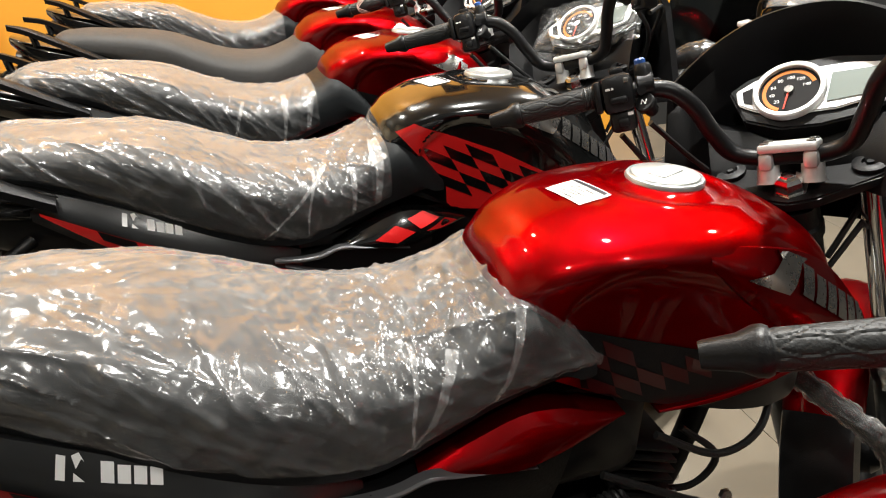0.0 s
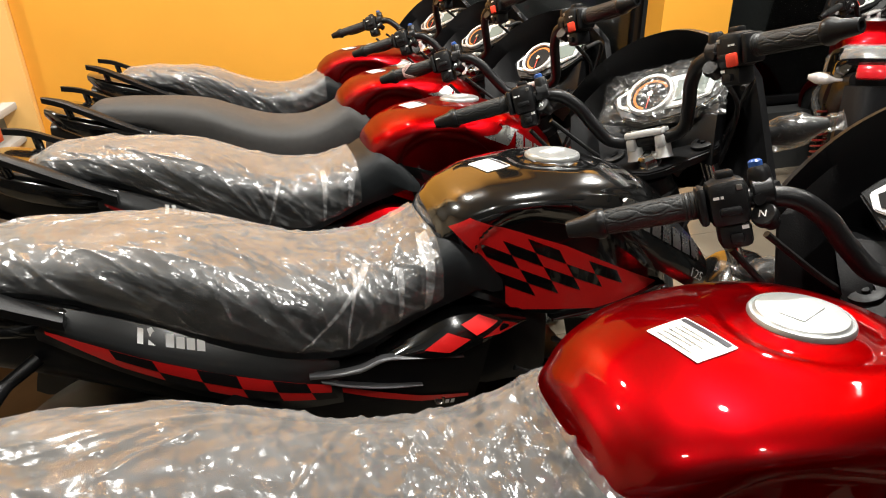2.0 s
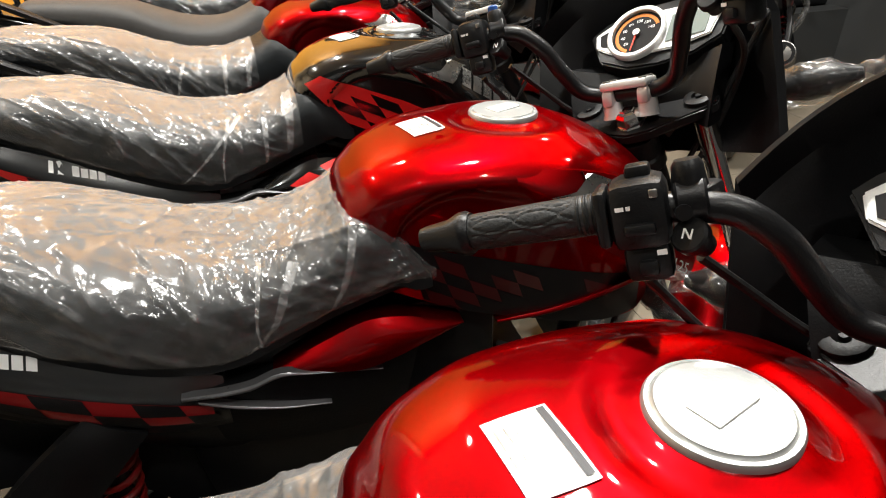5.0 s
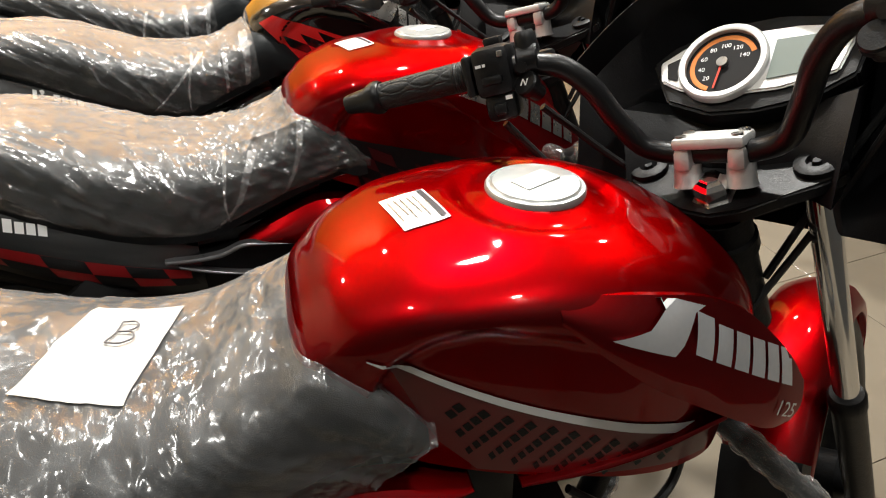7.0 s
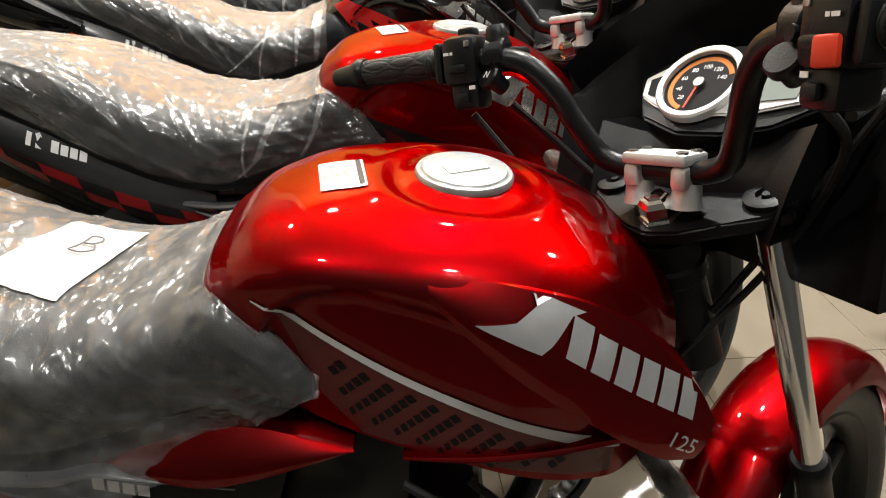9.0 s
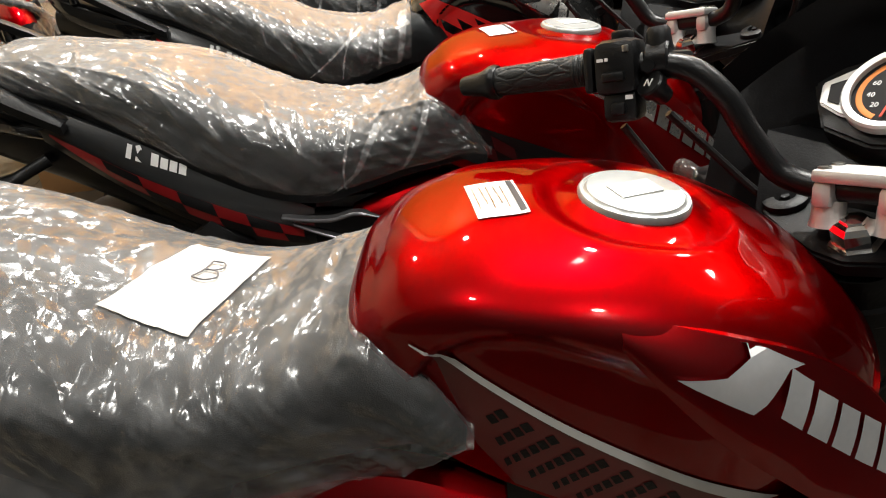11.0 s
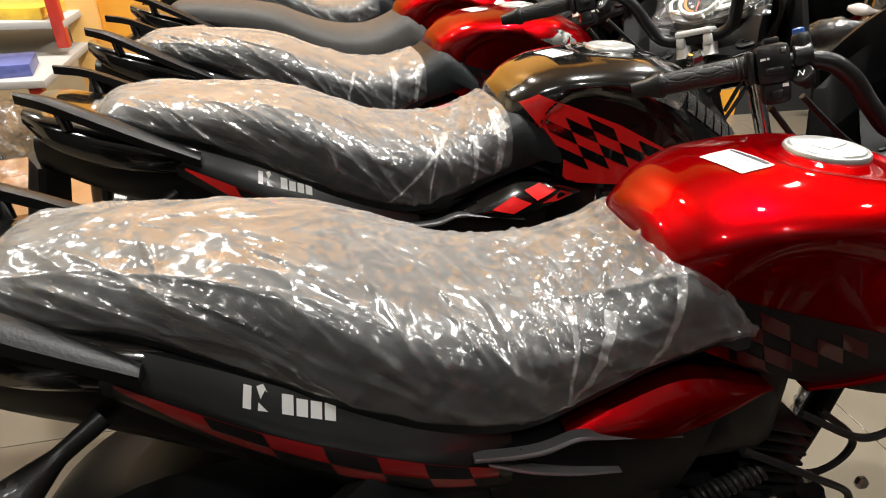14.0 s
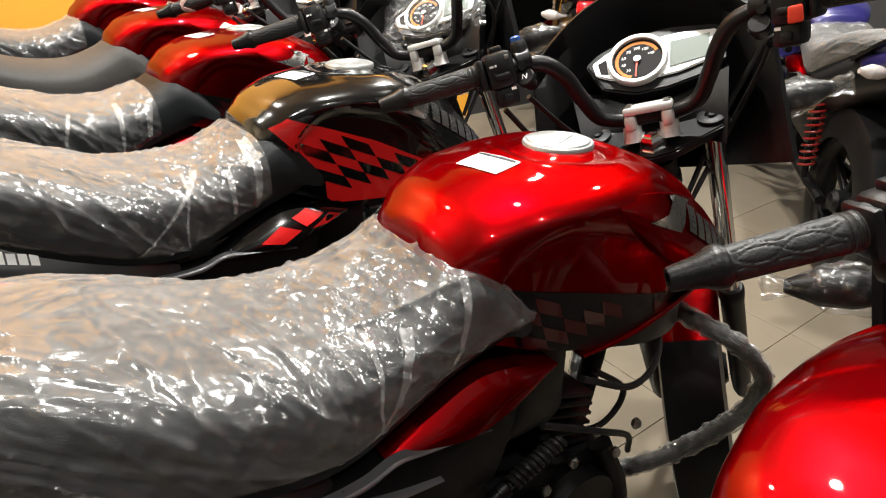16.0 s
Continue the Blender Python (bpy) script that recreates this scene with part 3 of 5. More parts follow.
def cover_mesh(seed, front, hem, flare, rough):
    """The plastic bag over a seat: drawn tight across it, with straight creases, bunched at the waist."""
    rnd = random.Random(seed)
    off = Vector((rnd.uniform(-50, 50), rnd.uniform(-50, 50), rnd.uniform(-50, 50)))
    u1 = SEAT[0, 0] - 0.010
    nu, nv = 330, 150
    us = np.linspace(u1, front, nu)
    base, out, S = np.zeros((nu, nv, 2)), np.zeros((nu, nv, 2)), np.zeros((nu, nv))
    for n, u in enumerate(us):
        uc = min(max(u, SEAT[0, 0]), SEAT[-1, 0])
        half = seat_ring(uc, 0.004, 0.008 + hem * min(1.0, max(0.0, (-0.13 - u) / 0.12)), 19)
        shrink = 1.0 if u >= SEAT[0, 0] else 0.75
        arr = np.array([(-y * shrink, z) for y, z in half[::-1]] + [(y * shrink, z) for y, z in half[1:]])
        d = np.r_[0, np.cumsum(np.linalg.norm(np.diff(arr, axis=0), axis=1))]
        t = np.linspace(0, d[-1], nv)
        base[n] = np.stack([np.interp(t, d, arr[:, 0]), np.interp(t, d, arr[:, 1])], 1)
        S[n] = t - d[-1] / 2
        v = base[n] - np.array((0, base[n][:, 1].max() - 0.09))
        out[n] = v / (np.linalg.norm(v, axis=1)[:, None] + 1e-9)
    U = np.repeat(us[:, None], nv, 1)
    H = np.zeros_like(U)
    for k in range(230):
        cu, cs = rnd.uniform(u1, front), rnd.uniform(-0.26, 0.26)
        near = math.exp(-(((cu + 0.33) / 0.17) ** 2))
        if rnd.random() < near:
            # bunched folds fanning from the waist
            ang = radians(90 + (cu + 0.33) * 150 * (1 if cs > 0 else -1) + rnd.gauss(0, 16))
            length, width, high = rnd.uniform(0.03, 0.13), rnd.uniform(0.002, 0.006), rnd.uniform(0.001, 0.0042)
        else:
            # taut folds that fall towards the front along the flanks
            slant = rnd.gauss(34, 12) * (1 if cs > 0 else -1)
            ang = radians(slant)
            length, width, high = rnd.uniform(0.04, 0.17), rnd.uniform(0.002, 0.005), rnd.uniform(0.0012, 0.0045) * (0.15 + min(1, abs(cs) / 0.10))
        du, ds = U - cu, S - cs
        along = du * math.cos(ang) + ds * math.sin(ang)
        curve = rnd.uniform(-1.2, 1.2)
        across = -du * math.sin(ang) + ds * math.cos(ang) + curve * along**2
        H += high * np.exp(-np.abs(across) / width) * np.exp(-((along / length) ** 2))
    # long folds along the lower front edge, drawn towards the point
    if front > -0.2:
        for k in range(5):
            for side_s in (-1, 1):
                rim = np.abs(S).max(1, keepdims=True)
                line = rim - 0.006 - 0.011 * k - 0.10 * np.clip((-0.14 - U) / 0.26, 0, 1) * 0.12 * k
                H += (0.0042 - 0.0005 * k) * np.exp(-np.abs(side_s * S - line) / 0.003) * np.clip((U + 0.42) / 0.06, 0, 1)
    edge = np.abs(S).max(1, keepdims=True)
    tight = np.clip((edge - np.abs(S)) / 0.03, 0, 1)
    low = np.clip((np.abs(S) - 0.19) / 0.10, 0, None)
    bm = bmesh.new()
    rows = []
    for n in range(nu):
        row = []
        wave = 1 + 0.5 * noise.noise(Vector((us[n] * 7, 0, seed)))
        for k in range(nv):
            f = noise.noise(Vector((us[n] * 26, S[n, k] * 26, 9)) + off)
            h = (min(H[n, k], 0.016) + 0.0012 * f) * (tight[n, k] if not flare else 1.0) * rough
            y, z = base[n, k] + out[n, k] * h
            y += math.copysign(flare * low[n, k] ** 2 * wave * min(1.0, max(0.0, (-0.16 - us[n]) / 0.15)), y)
            if not flare:
                y *= 1 - 0.14 * (1 - tight[n, k])
            row.append(bm.verts.new((us[n], y, z)))
        rows.append(row)
    for r0, r1 in zip(rows, rows[1:]):
        for k in range(nv - 1):
            bm.faces.new((r0[k], r0[k + 1], r1[k + 1], r1[k]))
    mid = bm.verts.new((u1 - 0.006, 0, 0.86))
    for k in range(nv - 1):
        bm.faces.new((rows[0][k + 1], rows[0][k], mid))
    return bm


TANK_TREE = tree_of(tank_mesh())


def shroud():
    top = [(-0.034, -0.131, 0.892), (0.040, -0.140, 0.884), (0.100, -0.134, 0.866), (0.148, -0.126, 0.838), (0.192, -0.124, 0.798), (0.222, -0.126, 0.764), (0.240, -0.130, 0.735)]
    low = [(-0.032, -0.144, 0.872), (0.000, -0.154, 0.843), (0.050, -0.160, 0.800), (0.100, -0.161, 0.766), (0.145, -0.160, 0.736), (0.190, -0.154, 0.708), (0.224, -0.142, 0.696)]
    return slab(top, low, 0.035, 0.013, 44, 16)


SHROUD_TREE = tree_of(shroud())


def bar_shapes(n, x0, z0, x1, z1, height, slant, fill=0.72, first=1.0):
    """Slanting plates in a row, in place of a name."""
    out = []
    for k in range(n):
        f0, f1 = k / n, (k + fill) / n
        h = height * (first if k == 0 else 1)
        ax, az, bx, bz = x0 + (x1 - x0) * f0, z0 + (z1 - z0) * f0, x0 + (x1 - x0) * f1, z0 + (z1 - z0) * f1
        out.append([(ax, az), (bx, bz), (bx + slant, bz + h), (ax + slant, az + h)])
    return out


def tail_panel():
    top = [(-0.790, -0.104, 0.826), (-0.70, -0.118, 0.795), (-0.58, -0.130, 0.743), (-0.46, -0.132, 0.694), (-0.405, -0.126, 0.668)]
    low = [(-0.790, -0.120, 0.778), (-0.70, -0.130, 0.715), (-0.58, -0.138, 0.646), (-0.46, -0.138, 0.603), (-0.405, -0.132, 0.596)]
    return slab(top, low, 0.03, 0.020, 40, 16)


TAIL_TREE = tree_of(tail_panel())


def side_panel():
    top = [(-0.345, -0.130, 0.664), (-0.283, -0.128, 0.691), (-0.211, -0.126, 0.712), (-0.180, -0.126, 0.709), (-0.140, -0.126, 0.698), (-0.098, -0.124, 0.686)]
    low = [(-0.340, -0.136, 0.659), (-0.285, -0.146, 0.659), (-0.235, -0.150, 0.655), (-0.190, -0.148, 0.664), (-0.150, -0.142, 0.674), (-0.096, -0.128, 0.683)]
    return slab(top, low, 0.03, 0.008, 30, 10)


SIDE_TREE = tree_of(side_panel())


# upper edge reflection of the black panel, built as a thin silver strip
def panel_glint():
    top = [(-0.452, -0.152, 0.666), (-0.400, -0.150, 0.661), (-0.375, -0.149, 0.662), (-0.338, -0.148, 0.672), (-0.300, -0.147, 0.664), (-0.210, -0.143, 0.646)]
    low = [(-0.452, -0.152, 0.660), (-0.400, -0.151, 0.655), (-0.375, -0.150, 0.655), (-0.338, -0.149, 0.666), (-0.300, -0.147, 0.661), (-0.210, -0.143, 0.644)]
    return slab(top, low, 0.012, 0.002, 30, 5)


# second strip: the reflection along the lower edge, put into shape and colour
def lower_glint():
    top = [(-0.436, -0.148, 0.652), (-0.395, -0.150, 0.637), (-0.350, -0.150, 0.624), (-0.280, -0.147, 0.610)]
    low = [(-0.434, -0.148, 0.647), (-0.395, -0.150, 0.632), (-0.350, -0.150, 0.620), (-0.280, -0.147, 0.608)]
    return slab(top, low, 0.012, 0.002, 30, 5)


def under_panel():
    """Black lower side cover, with a white keyline and a lock."""
    top = [(-0.44, -0.134, 0.660), (-0.38, -0.136, 0.660), (-0.28, -0.136, 0.660), (-0.16, -0.132, 0.664)]
    low = [(-0.42, -0.122, 0.560), (-0.36, -0.124, 0.545), (-0.28, -0.126, 0.540), (-0.19, -0.126, 0.545)]
    return slab(top, low, 0.03, 0.008, 24, 10)


UNDER_TREE = tree_of(under_panel())


def tail_fairing():
    """Gloss wedge-shaped tail cowl under and behind the seat."""
    st = np.array([(-0.690, 0.104, 0.800, 0.758), (-0.776, 0.122, 0.832, 0.764), (-0.868, 0.122, 0.856, 0.780), (-0.930, 0.116, 0.872, 0.802), (-0.975, 0.102, 0.882, 0.834), (-0.998, 0.078, 0.884, 0.858)])
    rings = []
    for u in np.linspace(-0.690, -0.998, 30):
        w, zt, zb = (hermite(-st[:, 0], st[:, k], -u) for k in (1, 2, 3))
        rings.append([(u, w * math.copysign(abs(math.cos(a)) ** 0.5, math.cos(a)), (zt + zb) / 2 + (zt - zb) / 2 * math.copysign(abs(math.sin(a)) ** 0.6, math.sin(a))) for a in np.linspace(0, 2 * math.pi, 32, endpoint=False)])
    return loft(rings)


def rear_guard():
    rings = []
    for a in np.linspace(radians(15), radians(168), 30):
        ring = []
        for y, dr in ((-1.0, -0.10), (-0.98, -0.02), (-0.8, 0.006), (0, 0.016), (0.8, 0.006), (0.98, -0.02), (1.0, -0.10), (0.9, -0.10), (0.86, -0.02), (0, 0.004), (-0.86, -0.02), (-0.9, -0.10)):
            ring.append((AXLE_R.x + (0.325 + dr) * math.cos(a), 0.082 * y, AXLE_R.z + (0.325 + dr) * math.sin(a)))
        rings.append(ring)
    return loft(rings)


def inner_tail():
    """The dark underside that fills the tail between the panels."""
    st = np.array([(-0.36, 0.105, 0.70, 0.46), (-0.48, 0.125, 0.74, 0.52), (-0.62, 0.122, 0.79, 0.60), (-0.78, 0.108, 0.83, 0.68), (-0.92, 0.088, 0.835, 0.74), (-1.0, 0.06, 0.84, 0.78)])
    rings = []
    for u in np.linspace(-0.36, -1.0, 24):
        w, zt, zb = (hermite(-st[:, 0], st[:, k], -u) for k in (1, 2, 3))
        rings.append([(u, w * math.copysign(abs(math.cos(a)) ** 0.6, math.cos(a)), (zt + zb) / 2 + (zt - zb) / 2 * math.copysign(abs(math.sin(a)) ** 0.7, math.sin(a))) for a in np.linspace(0, 2 * math.pi, 24, endpoint=False)])
    return loft(rings)


def grab_rail():
    """A flat bar that rises along the tail cowl to its end, its top face rounded."""
    out = [(-0.750, -0.138, 0.806), (-0.820, -0.136, 0.840), (-0.896, -0.131, 0.879), (-0.950, -0.122, 0.904), (-0.990, -0.106, 0.914)]
    ins = [(-0.750, -0.122, 0.810), (-0.820, -0.108, 0.846), (-0.896, -0.102, 0.885), (-0.950, -0.096, 0.908), (-0.990, -0.094, 0.915)]
    return slab(out, ins, 0.013, 0.004, 28, 8, (0, 0, 1))


def rail_post():
    return tube([(-0.930, -0.108, 0.860), (-0.935, -0.112, 0.892)], 0.009, 6, 12)


# steering head and bar
def L(x, y, z):
    return tuple(NUT + Vector((x, y, z)))


BAR = [(0.008, 0.0, 0.033), (0.008, 0.040, 0.033), (0.002, 0.066, 0.042), (-0.018, 0.086, 0.076), (-0.040, 0.104, 0.118), (-0.056, 0.124, 0.140), (-0.070, 0.158, 0.147), (-0.088, 0.206, 0.147)]
GRIP_IN, GRIP_OUT = Vector((-0.088, 0.206, 0.147)), Vector((-0.139, 0.320, 0.139))


def bar_mesh():
    pts = [L(x, -y, z) for x, y, z in BAR[:0:-1]] + [L(*p) for p in BAR]
    return tube(pts, 0.0115, 90, 14)


def grip_frame(side):
    a, b = NUT + GRIP_IN * 1, NUT + GRIP_OUT * 1
    if side < 0:
        a, b = NUT + Vector((GRIP_IN.x, -GRIP_IN.y, GRIP_IN.z)), NUT + Vector((GRIP_OUT.x, -GRIP_OUT.y, GRIP_OUT.z))
    return a, b


def leaf_rib(w, t):
    """Raised pointed leaves in staggered rows along a grip."""
    row = w / (2 * math.pi) * 7
    k = math.floor(row)
    along = (t * 3.2 + 0.5 * (k % 2)) % 1.0
    half = 0.46 * math.sin(math.pi * along) ** 0.8
    gap = abs(row - k - 0.5) - half
    return 0.0003 - 0.0010 * math.exp(-((gap / 0.06) ** 2))


def grip_mesh(side):
    def make():
        a, b = grip_frame(side)
        d = (b - a)
        n = 110
        rings = []
        q = Vector((0, 0, 1)).rotation_difference(d.normalized())
        for i in range(n):
            t = i / (n - 1)
            r = 0.0160 - 0.0015 * t
            if t < 0.05:
                r = 0.0195
            if 0.05 < t < 0.2:
                r += 0.0005 * math.sin(t * 400)
            ring = []
            for w in np.linspace(0, 2 * math.pi, 64, endpoint=False):
                rib = leaf_rib(w, t) if 0.22 < t < 0.95 else 0
                ring.append(a + d * t * 0.9 + q @ Vector(((r + rib) * math.cos(w), (r + rib) * math.sin(w), 0)))
            rings.append(ring)
        return loft(rings)
    return steered(make)


def bar_end(side):
    def make():
        a, b = grip_frame(side)
        d = (b - a).normalized()
        return lathe([(-0.016, 0.0165), (-0.012, 0.0185), (-0.006, 0.0180), (0.004, 0.0135), (0.026, 0.0105), (0.029, 0.0095), (0.029, 0.006), (0.024, 0.006)], b, d, 20)
    return steered(make)


def switch_frame(side):
    a, b = grip_frame(side)
    d = (a - b).normalized()
    x = d.cross(Vector((0, 0, 1))).normalized()
    z = x.cross(d)
    m = Matrix((x, d, z)).transposed().to_4x4()
    m.translation = a + d * 0.022
    return m


def switch_piece(side, size, at, bevel):
    def make():
        return block(size, switch_frame(side) @ pose(*at), bevel)
    return steered(make)


# name, size, place, bevel, material, label
SWITCH_BITS = [
    ("lower_switch_case", (0.038, 0.034, 0.030), (0, 0.002, -0.038), 0.007, 0),
    ("case_collar", (0.043, 0.010, 0.043), (0, -0.026, -0.002), 0.010, 0),
    ("dip_switch", (0.020, 0.018, 0.012), (-0.004, 0.002, 0.026), 0.003, 0),
    ("turn_switch", (0.010, 0.022, 0.009), (0.026, 0.000, -0.010), 0.003, 0),
    ("horn_button", (0.008, 0.014, 0.012), (0.022, 0.002, -0.040), 0.003, 0),
    ("switch_icon", (0.0006, 0.006, 0.003), (0.0262, -0.012, 0.006), 0.0, 1),
    ("switch_icon", (0.0006, 0.003, 0.003), (0.0262, -0.006, 0.006), 0.0, 1),
    ("switch_icon", (0.0006, 0.007, 0.004), (0.0202, 0.012, -0.030), 0.0, 1),
    ("case_screw", (0.003, 0.006, 0.006), (0.0250, 0.012, 0.014), 0.001, 2),
]


def switch_box(side):
    return switch_piece(side, (0.050, 0.042, 0.052), (0, 0, -0.002), 0.010)


def on_grip(side, along, out, up):
    a, b = grip_frame(side)
    d = (a - b).normalized()
    x = d.cross(Vector((0, 0, 1))).normalized() * side
    z = (x * side).cross(d)
    return a + d * along + x * out + z * up, d, x, z


def lever_mesh(side):
    def make():
        p0, d, x, z = on_grip(side, 0.052, 0.020, -0.004)
        fwd = Vector((1, 0, 0))
        p = [p0, p0 + fwd * 0.035 - d * 0.02, p0 + fwd * 0.052 - d * 0.07, p0 + fwd * 0.050 - d * 0.125 + Vector((0, 0, -0.004)), p0 + fwd * 0.055 - d * 0.165]
        return tube([tuple(v) for v in p], [0.006, 0.0065, 0.006, 0.005, 0.0062, 0.0065], 30, 10)
    return steered(make)


def perch_mesh(side):
    def make():
        p0, d, x, z = on_grip(side, 0.058, 0.0, 0.0)
        return lathe([(-0.011, 0.016), (-0.009, 0.018), (0.009, 0.018), (0.011, 0.016)], p0, d, 20)
    return steered(make)


def mirror_stub(side):
    def make():
        p0, d, x, z = on_grip(side, 0.058, 0.0, 0.0)
        return lathe([(0.0, 0.013), (0.010, 0.0115), (0.016, 0.011), (0.020, 0.0085)], p0 + z * 0.010, z, 18)
    return steered(make)


def perch_block(side):
    def make():
        p0, d, x, z = on_grip(side, 0.058, 0.0, 0.0)
        return block((0.036, 0.020, 0.020), Matrix.Translation(p0 + Vector((0.022, 0, -0.002))), 0.005)
    return steered(make)


EYE_WAY = Vector((-0.80, 0.10, 0.55)).normalized()


def perch_eye(side, lift, r):
    def make():
        p0, d, x, z = on_grip(side, 0.064, 0.0, 0.0)
        return lathe([(-0.014, 0.009), (0.0, 0.010), (0.002, r), (0.009, r), (0.011, r - 0.0015), (0.0112, 0.002)], p0 + Vector((-0.014, 0, -0.026)), EYE_WAY, 24)
    return steered(make)


def eye_bar(side, k):
    def make():
        p0, d, x, z = on_grip(side, 0.064, 0.0, 0.0)
        q = EYE_WAY.to_track_quat("Z", "Y").to_matrix().to_4x4()
        q.translation = p0 + Vector((-0.014, 0, -0.026)) + EYE_WAY * 0.0114
        return block((0.0012, 0.0088 if k == 1 else 0.0075, 0.0006), q @ pose((k - 1) * 0.0031, 0, 0, 0, 0, 38 if k == 1 else 0), 0)
    return steered(make)


def clamp_mesh():
    return block((0.042, 0.070, 0.012), Matrix.Translation(L(0.008, 0, 0.045)), 0.004)


def clamp_leg(s):
    def make():
        bm = block((0.037, 0.018, 0.024), Matrix.Translation(L(0.008, s * 0.0262, 0.028)), 0.006)
        lathe([(0.0, 0.0155), (0.006, 0.0140), (0.024, 0.0135)], L(0.008, s * 0.0262, -0.002), (0, 0, 1), 20, bm)
        return bm
    return steered(make)


def clamp_bolt(k):
    def make():
        sx, sy = ((-1, -1), (-1, 1), (1, -1), (1, 1))[k]
        return lathe([(0.0, 0.0058), (0.0028, 0.0056), (0.0032, 0.0038), (0.0012, 0.0032)], L(0.008 + sx * 0.012, sy * 0.027, 0.0500), (0, 0, 1), 14, caps=True)
    return steered(make)


def yoke_mesh():
    up = AXIS
    bm = bmesh.new()
    out = [(-0.030, 0.0), (-0.022, 0.030), (0.000, 0.060), (0.022, 0.098), (0.036, 0.112), (0.058, 0.106), (0.062, 0.088), (0.048, 0.050), (0.044, 0.0)]
    ring = out + [(x, -y) for x, y in out[-2:0:-1]]
    rx = Vector((math.cos(radians(RAKE)), 0, math.sin(radians(RAKE))))
    lo = [NUT + rx * x + Vector((0, y, 0)) - up * 0.030 for x, y in ring]
    hi = [p + up * 0.016 for p in lo]
    bm = loft([lo, hi])
    bmesh.ops.bevel(bm, geom=bm.edges[:], offset=0.003, segments=2, affect="EDGES")
    return bm


def nut_mesh():
    return lathe([(-0.016, 0.022), (-0.012, 0.022), (-0.0115, 0.0185), (0.003, 0.0185), (0.008, 0.0150), (0.010, 0.011), (0.012, 0.010), (0.0135, 0.004)], NUT, AXIS, 6)


FORK_RX = Vector((math.cos(radians(RAKE)), 0, math.sin(radians(RAKE))))


def fork_line(side):
    top = NUT + FORK_RX * 0.045 + Vector((0, side * 0.084, 0)) - AXIS * 0.012
    return top, top - AXIS * 0.72


def fork_upper(side):
    def make():
        a, b = fork_line(side)
        return lathe([(0, 0.0155), (-0.40, 0.0155)], a, AXIS, 20)
    return steered(make)


def fork_cap(side):
    def make():
        a, b = fork_line(side)
        return lathe([(-0.01, 0.021), (0.004, 0.021), (0.006, 0.016), (0.006, 0.010), (0.001, 0.009), (0.001, 0.005), (0.006, 0.004)], a, AXIS, 20)
    return steered(make)


def fork_lower(side):
    def make():
        a, b = fork_line(side)
        return lathe([(-0.375, 0.020), (-0.38, 0.023), (-0.40, 0.023), (-0.41, 0.021), (-0.66, 0.020), (-0.70, 0.018), (-0.72, 0.012)], a, AXIS, 20)
    return steered(make)


AXLE_F = NUT + FORK_RX * 0.045 - AXIS * (0.72 - 0.0) - AXIS * 0.016 + FORK_RX * 0.03
AXLE_F = Vector((AXLE_F.x, 0, 0.295))
AXLE_R = Vector((AXLE_F.x - 1.265, 0, 0.295))


def tyre_mesh(c, r, half, turn):
    def make():
        prof = [(-half * 0.72, r * 0.745), (-half * 0.95, r * 0.82), (-half, r * 0.89), (-half * 0.82, r * 0.955), (-half * 0.45, r * 0.99), (0, r), (half * 0.45, r * 0.99), (half * 0.82, r * 0.955), (half, r * 0.89), (half * 0.95, r * 0.82), (half * 0.72, r * 0.745)]
        return lathe(prof, c, (0, 1, 0), 64, caps=False)
    return steered(make) if turn else make


def rim_mesh(c, r, half, turn):
    def make():
        prof = [(-half * 0.75, r * 0.76), (-half * 0.78, r * 0.74), (-half * 0.6, r * 0.69), (-half * 0.3, r * 0.66), (half * 0.3, r * 0.66), (half * 0.6, r * 0.69), (half * 0.78, r * 0.74), (half * 0.75, r * 0.76)]
        return lathe(prof, c, (0, 1, 0), 64, caps=False)
    return steered(make) if turn else make


def hub_mesh(c, turn):
    def make():
        return lathe([(-0.06, 0.030), (-0.045, 0.042), (0.045, 0.042), (0.06, 0.030)], c, (0, 1, 0), 24)
    return steered(make) if turn else make


def spoke_mesh(c, r, k, turn):
    def make():
        a = 2 * math.pi * k / 6
        m = Matrix.Translation(c) @ Matrix.Rotation(a, 4, "Y") @ Matrix.Translation((0, 0, r * 0.37))
        return block((0.028, 0.022, r * 0.62), m, 0.006)
    return steered(make) if turn else make


def mudguard_mesh():
    rings = []
    for a in np.linspace(radians(20), radians(146), 36):
        r = 0.315
        w = 0.062 * (0.55 + 0.45 * math.sin(min(max((a - radians(20)) / radians(158), 0.02), 0.98) * math.pi) ** 0.5)
        ring = []
        for y, dr in ((-1.0, -0.040), (-0.98, -0.018), (-0.75, 0.0), (-0.35, 0.010), (0, 0.013), (0.35, 0.010), (0.75, 0.0), (0.98, -0.018), (1.0, -0.040), (0.96, -0.040), (0.7, -0.006), (0, 0.008), (-0.7, -0.006), (-0.96, -0.040)):
            ring.append((AXLE_F.x + (r + dr) * math.cos(a), w * y, AXLE_F.z + (r + dr) * math.sin(a)))
        rings.append(ring)
    return loft(rings)


def mudflap_mesh():
    rings = []
    for a in np.linspace(radians(142), radians(212), 20):
        r = 0.318
        rings.append([(AXLE_F.x + (r + dr) * math.cos(a), y, AXLE_F.z + (r + dr) * math.sin(a)) for y, dr in ((-0.056, -0.02), (-0.05, 0.004), (0, 0.012), (0.05, 0.004), (0.056, -0.02), (0.05, -0.004), (0, 0.004), (-0.05, -0.004))])
    return loft(rings)


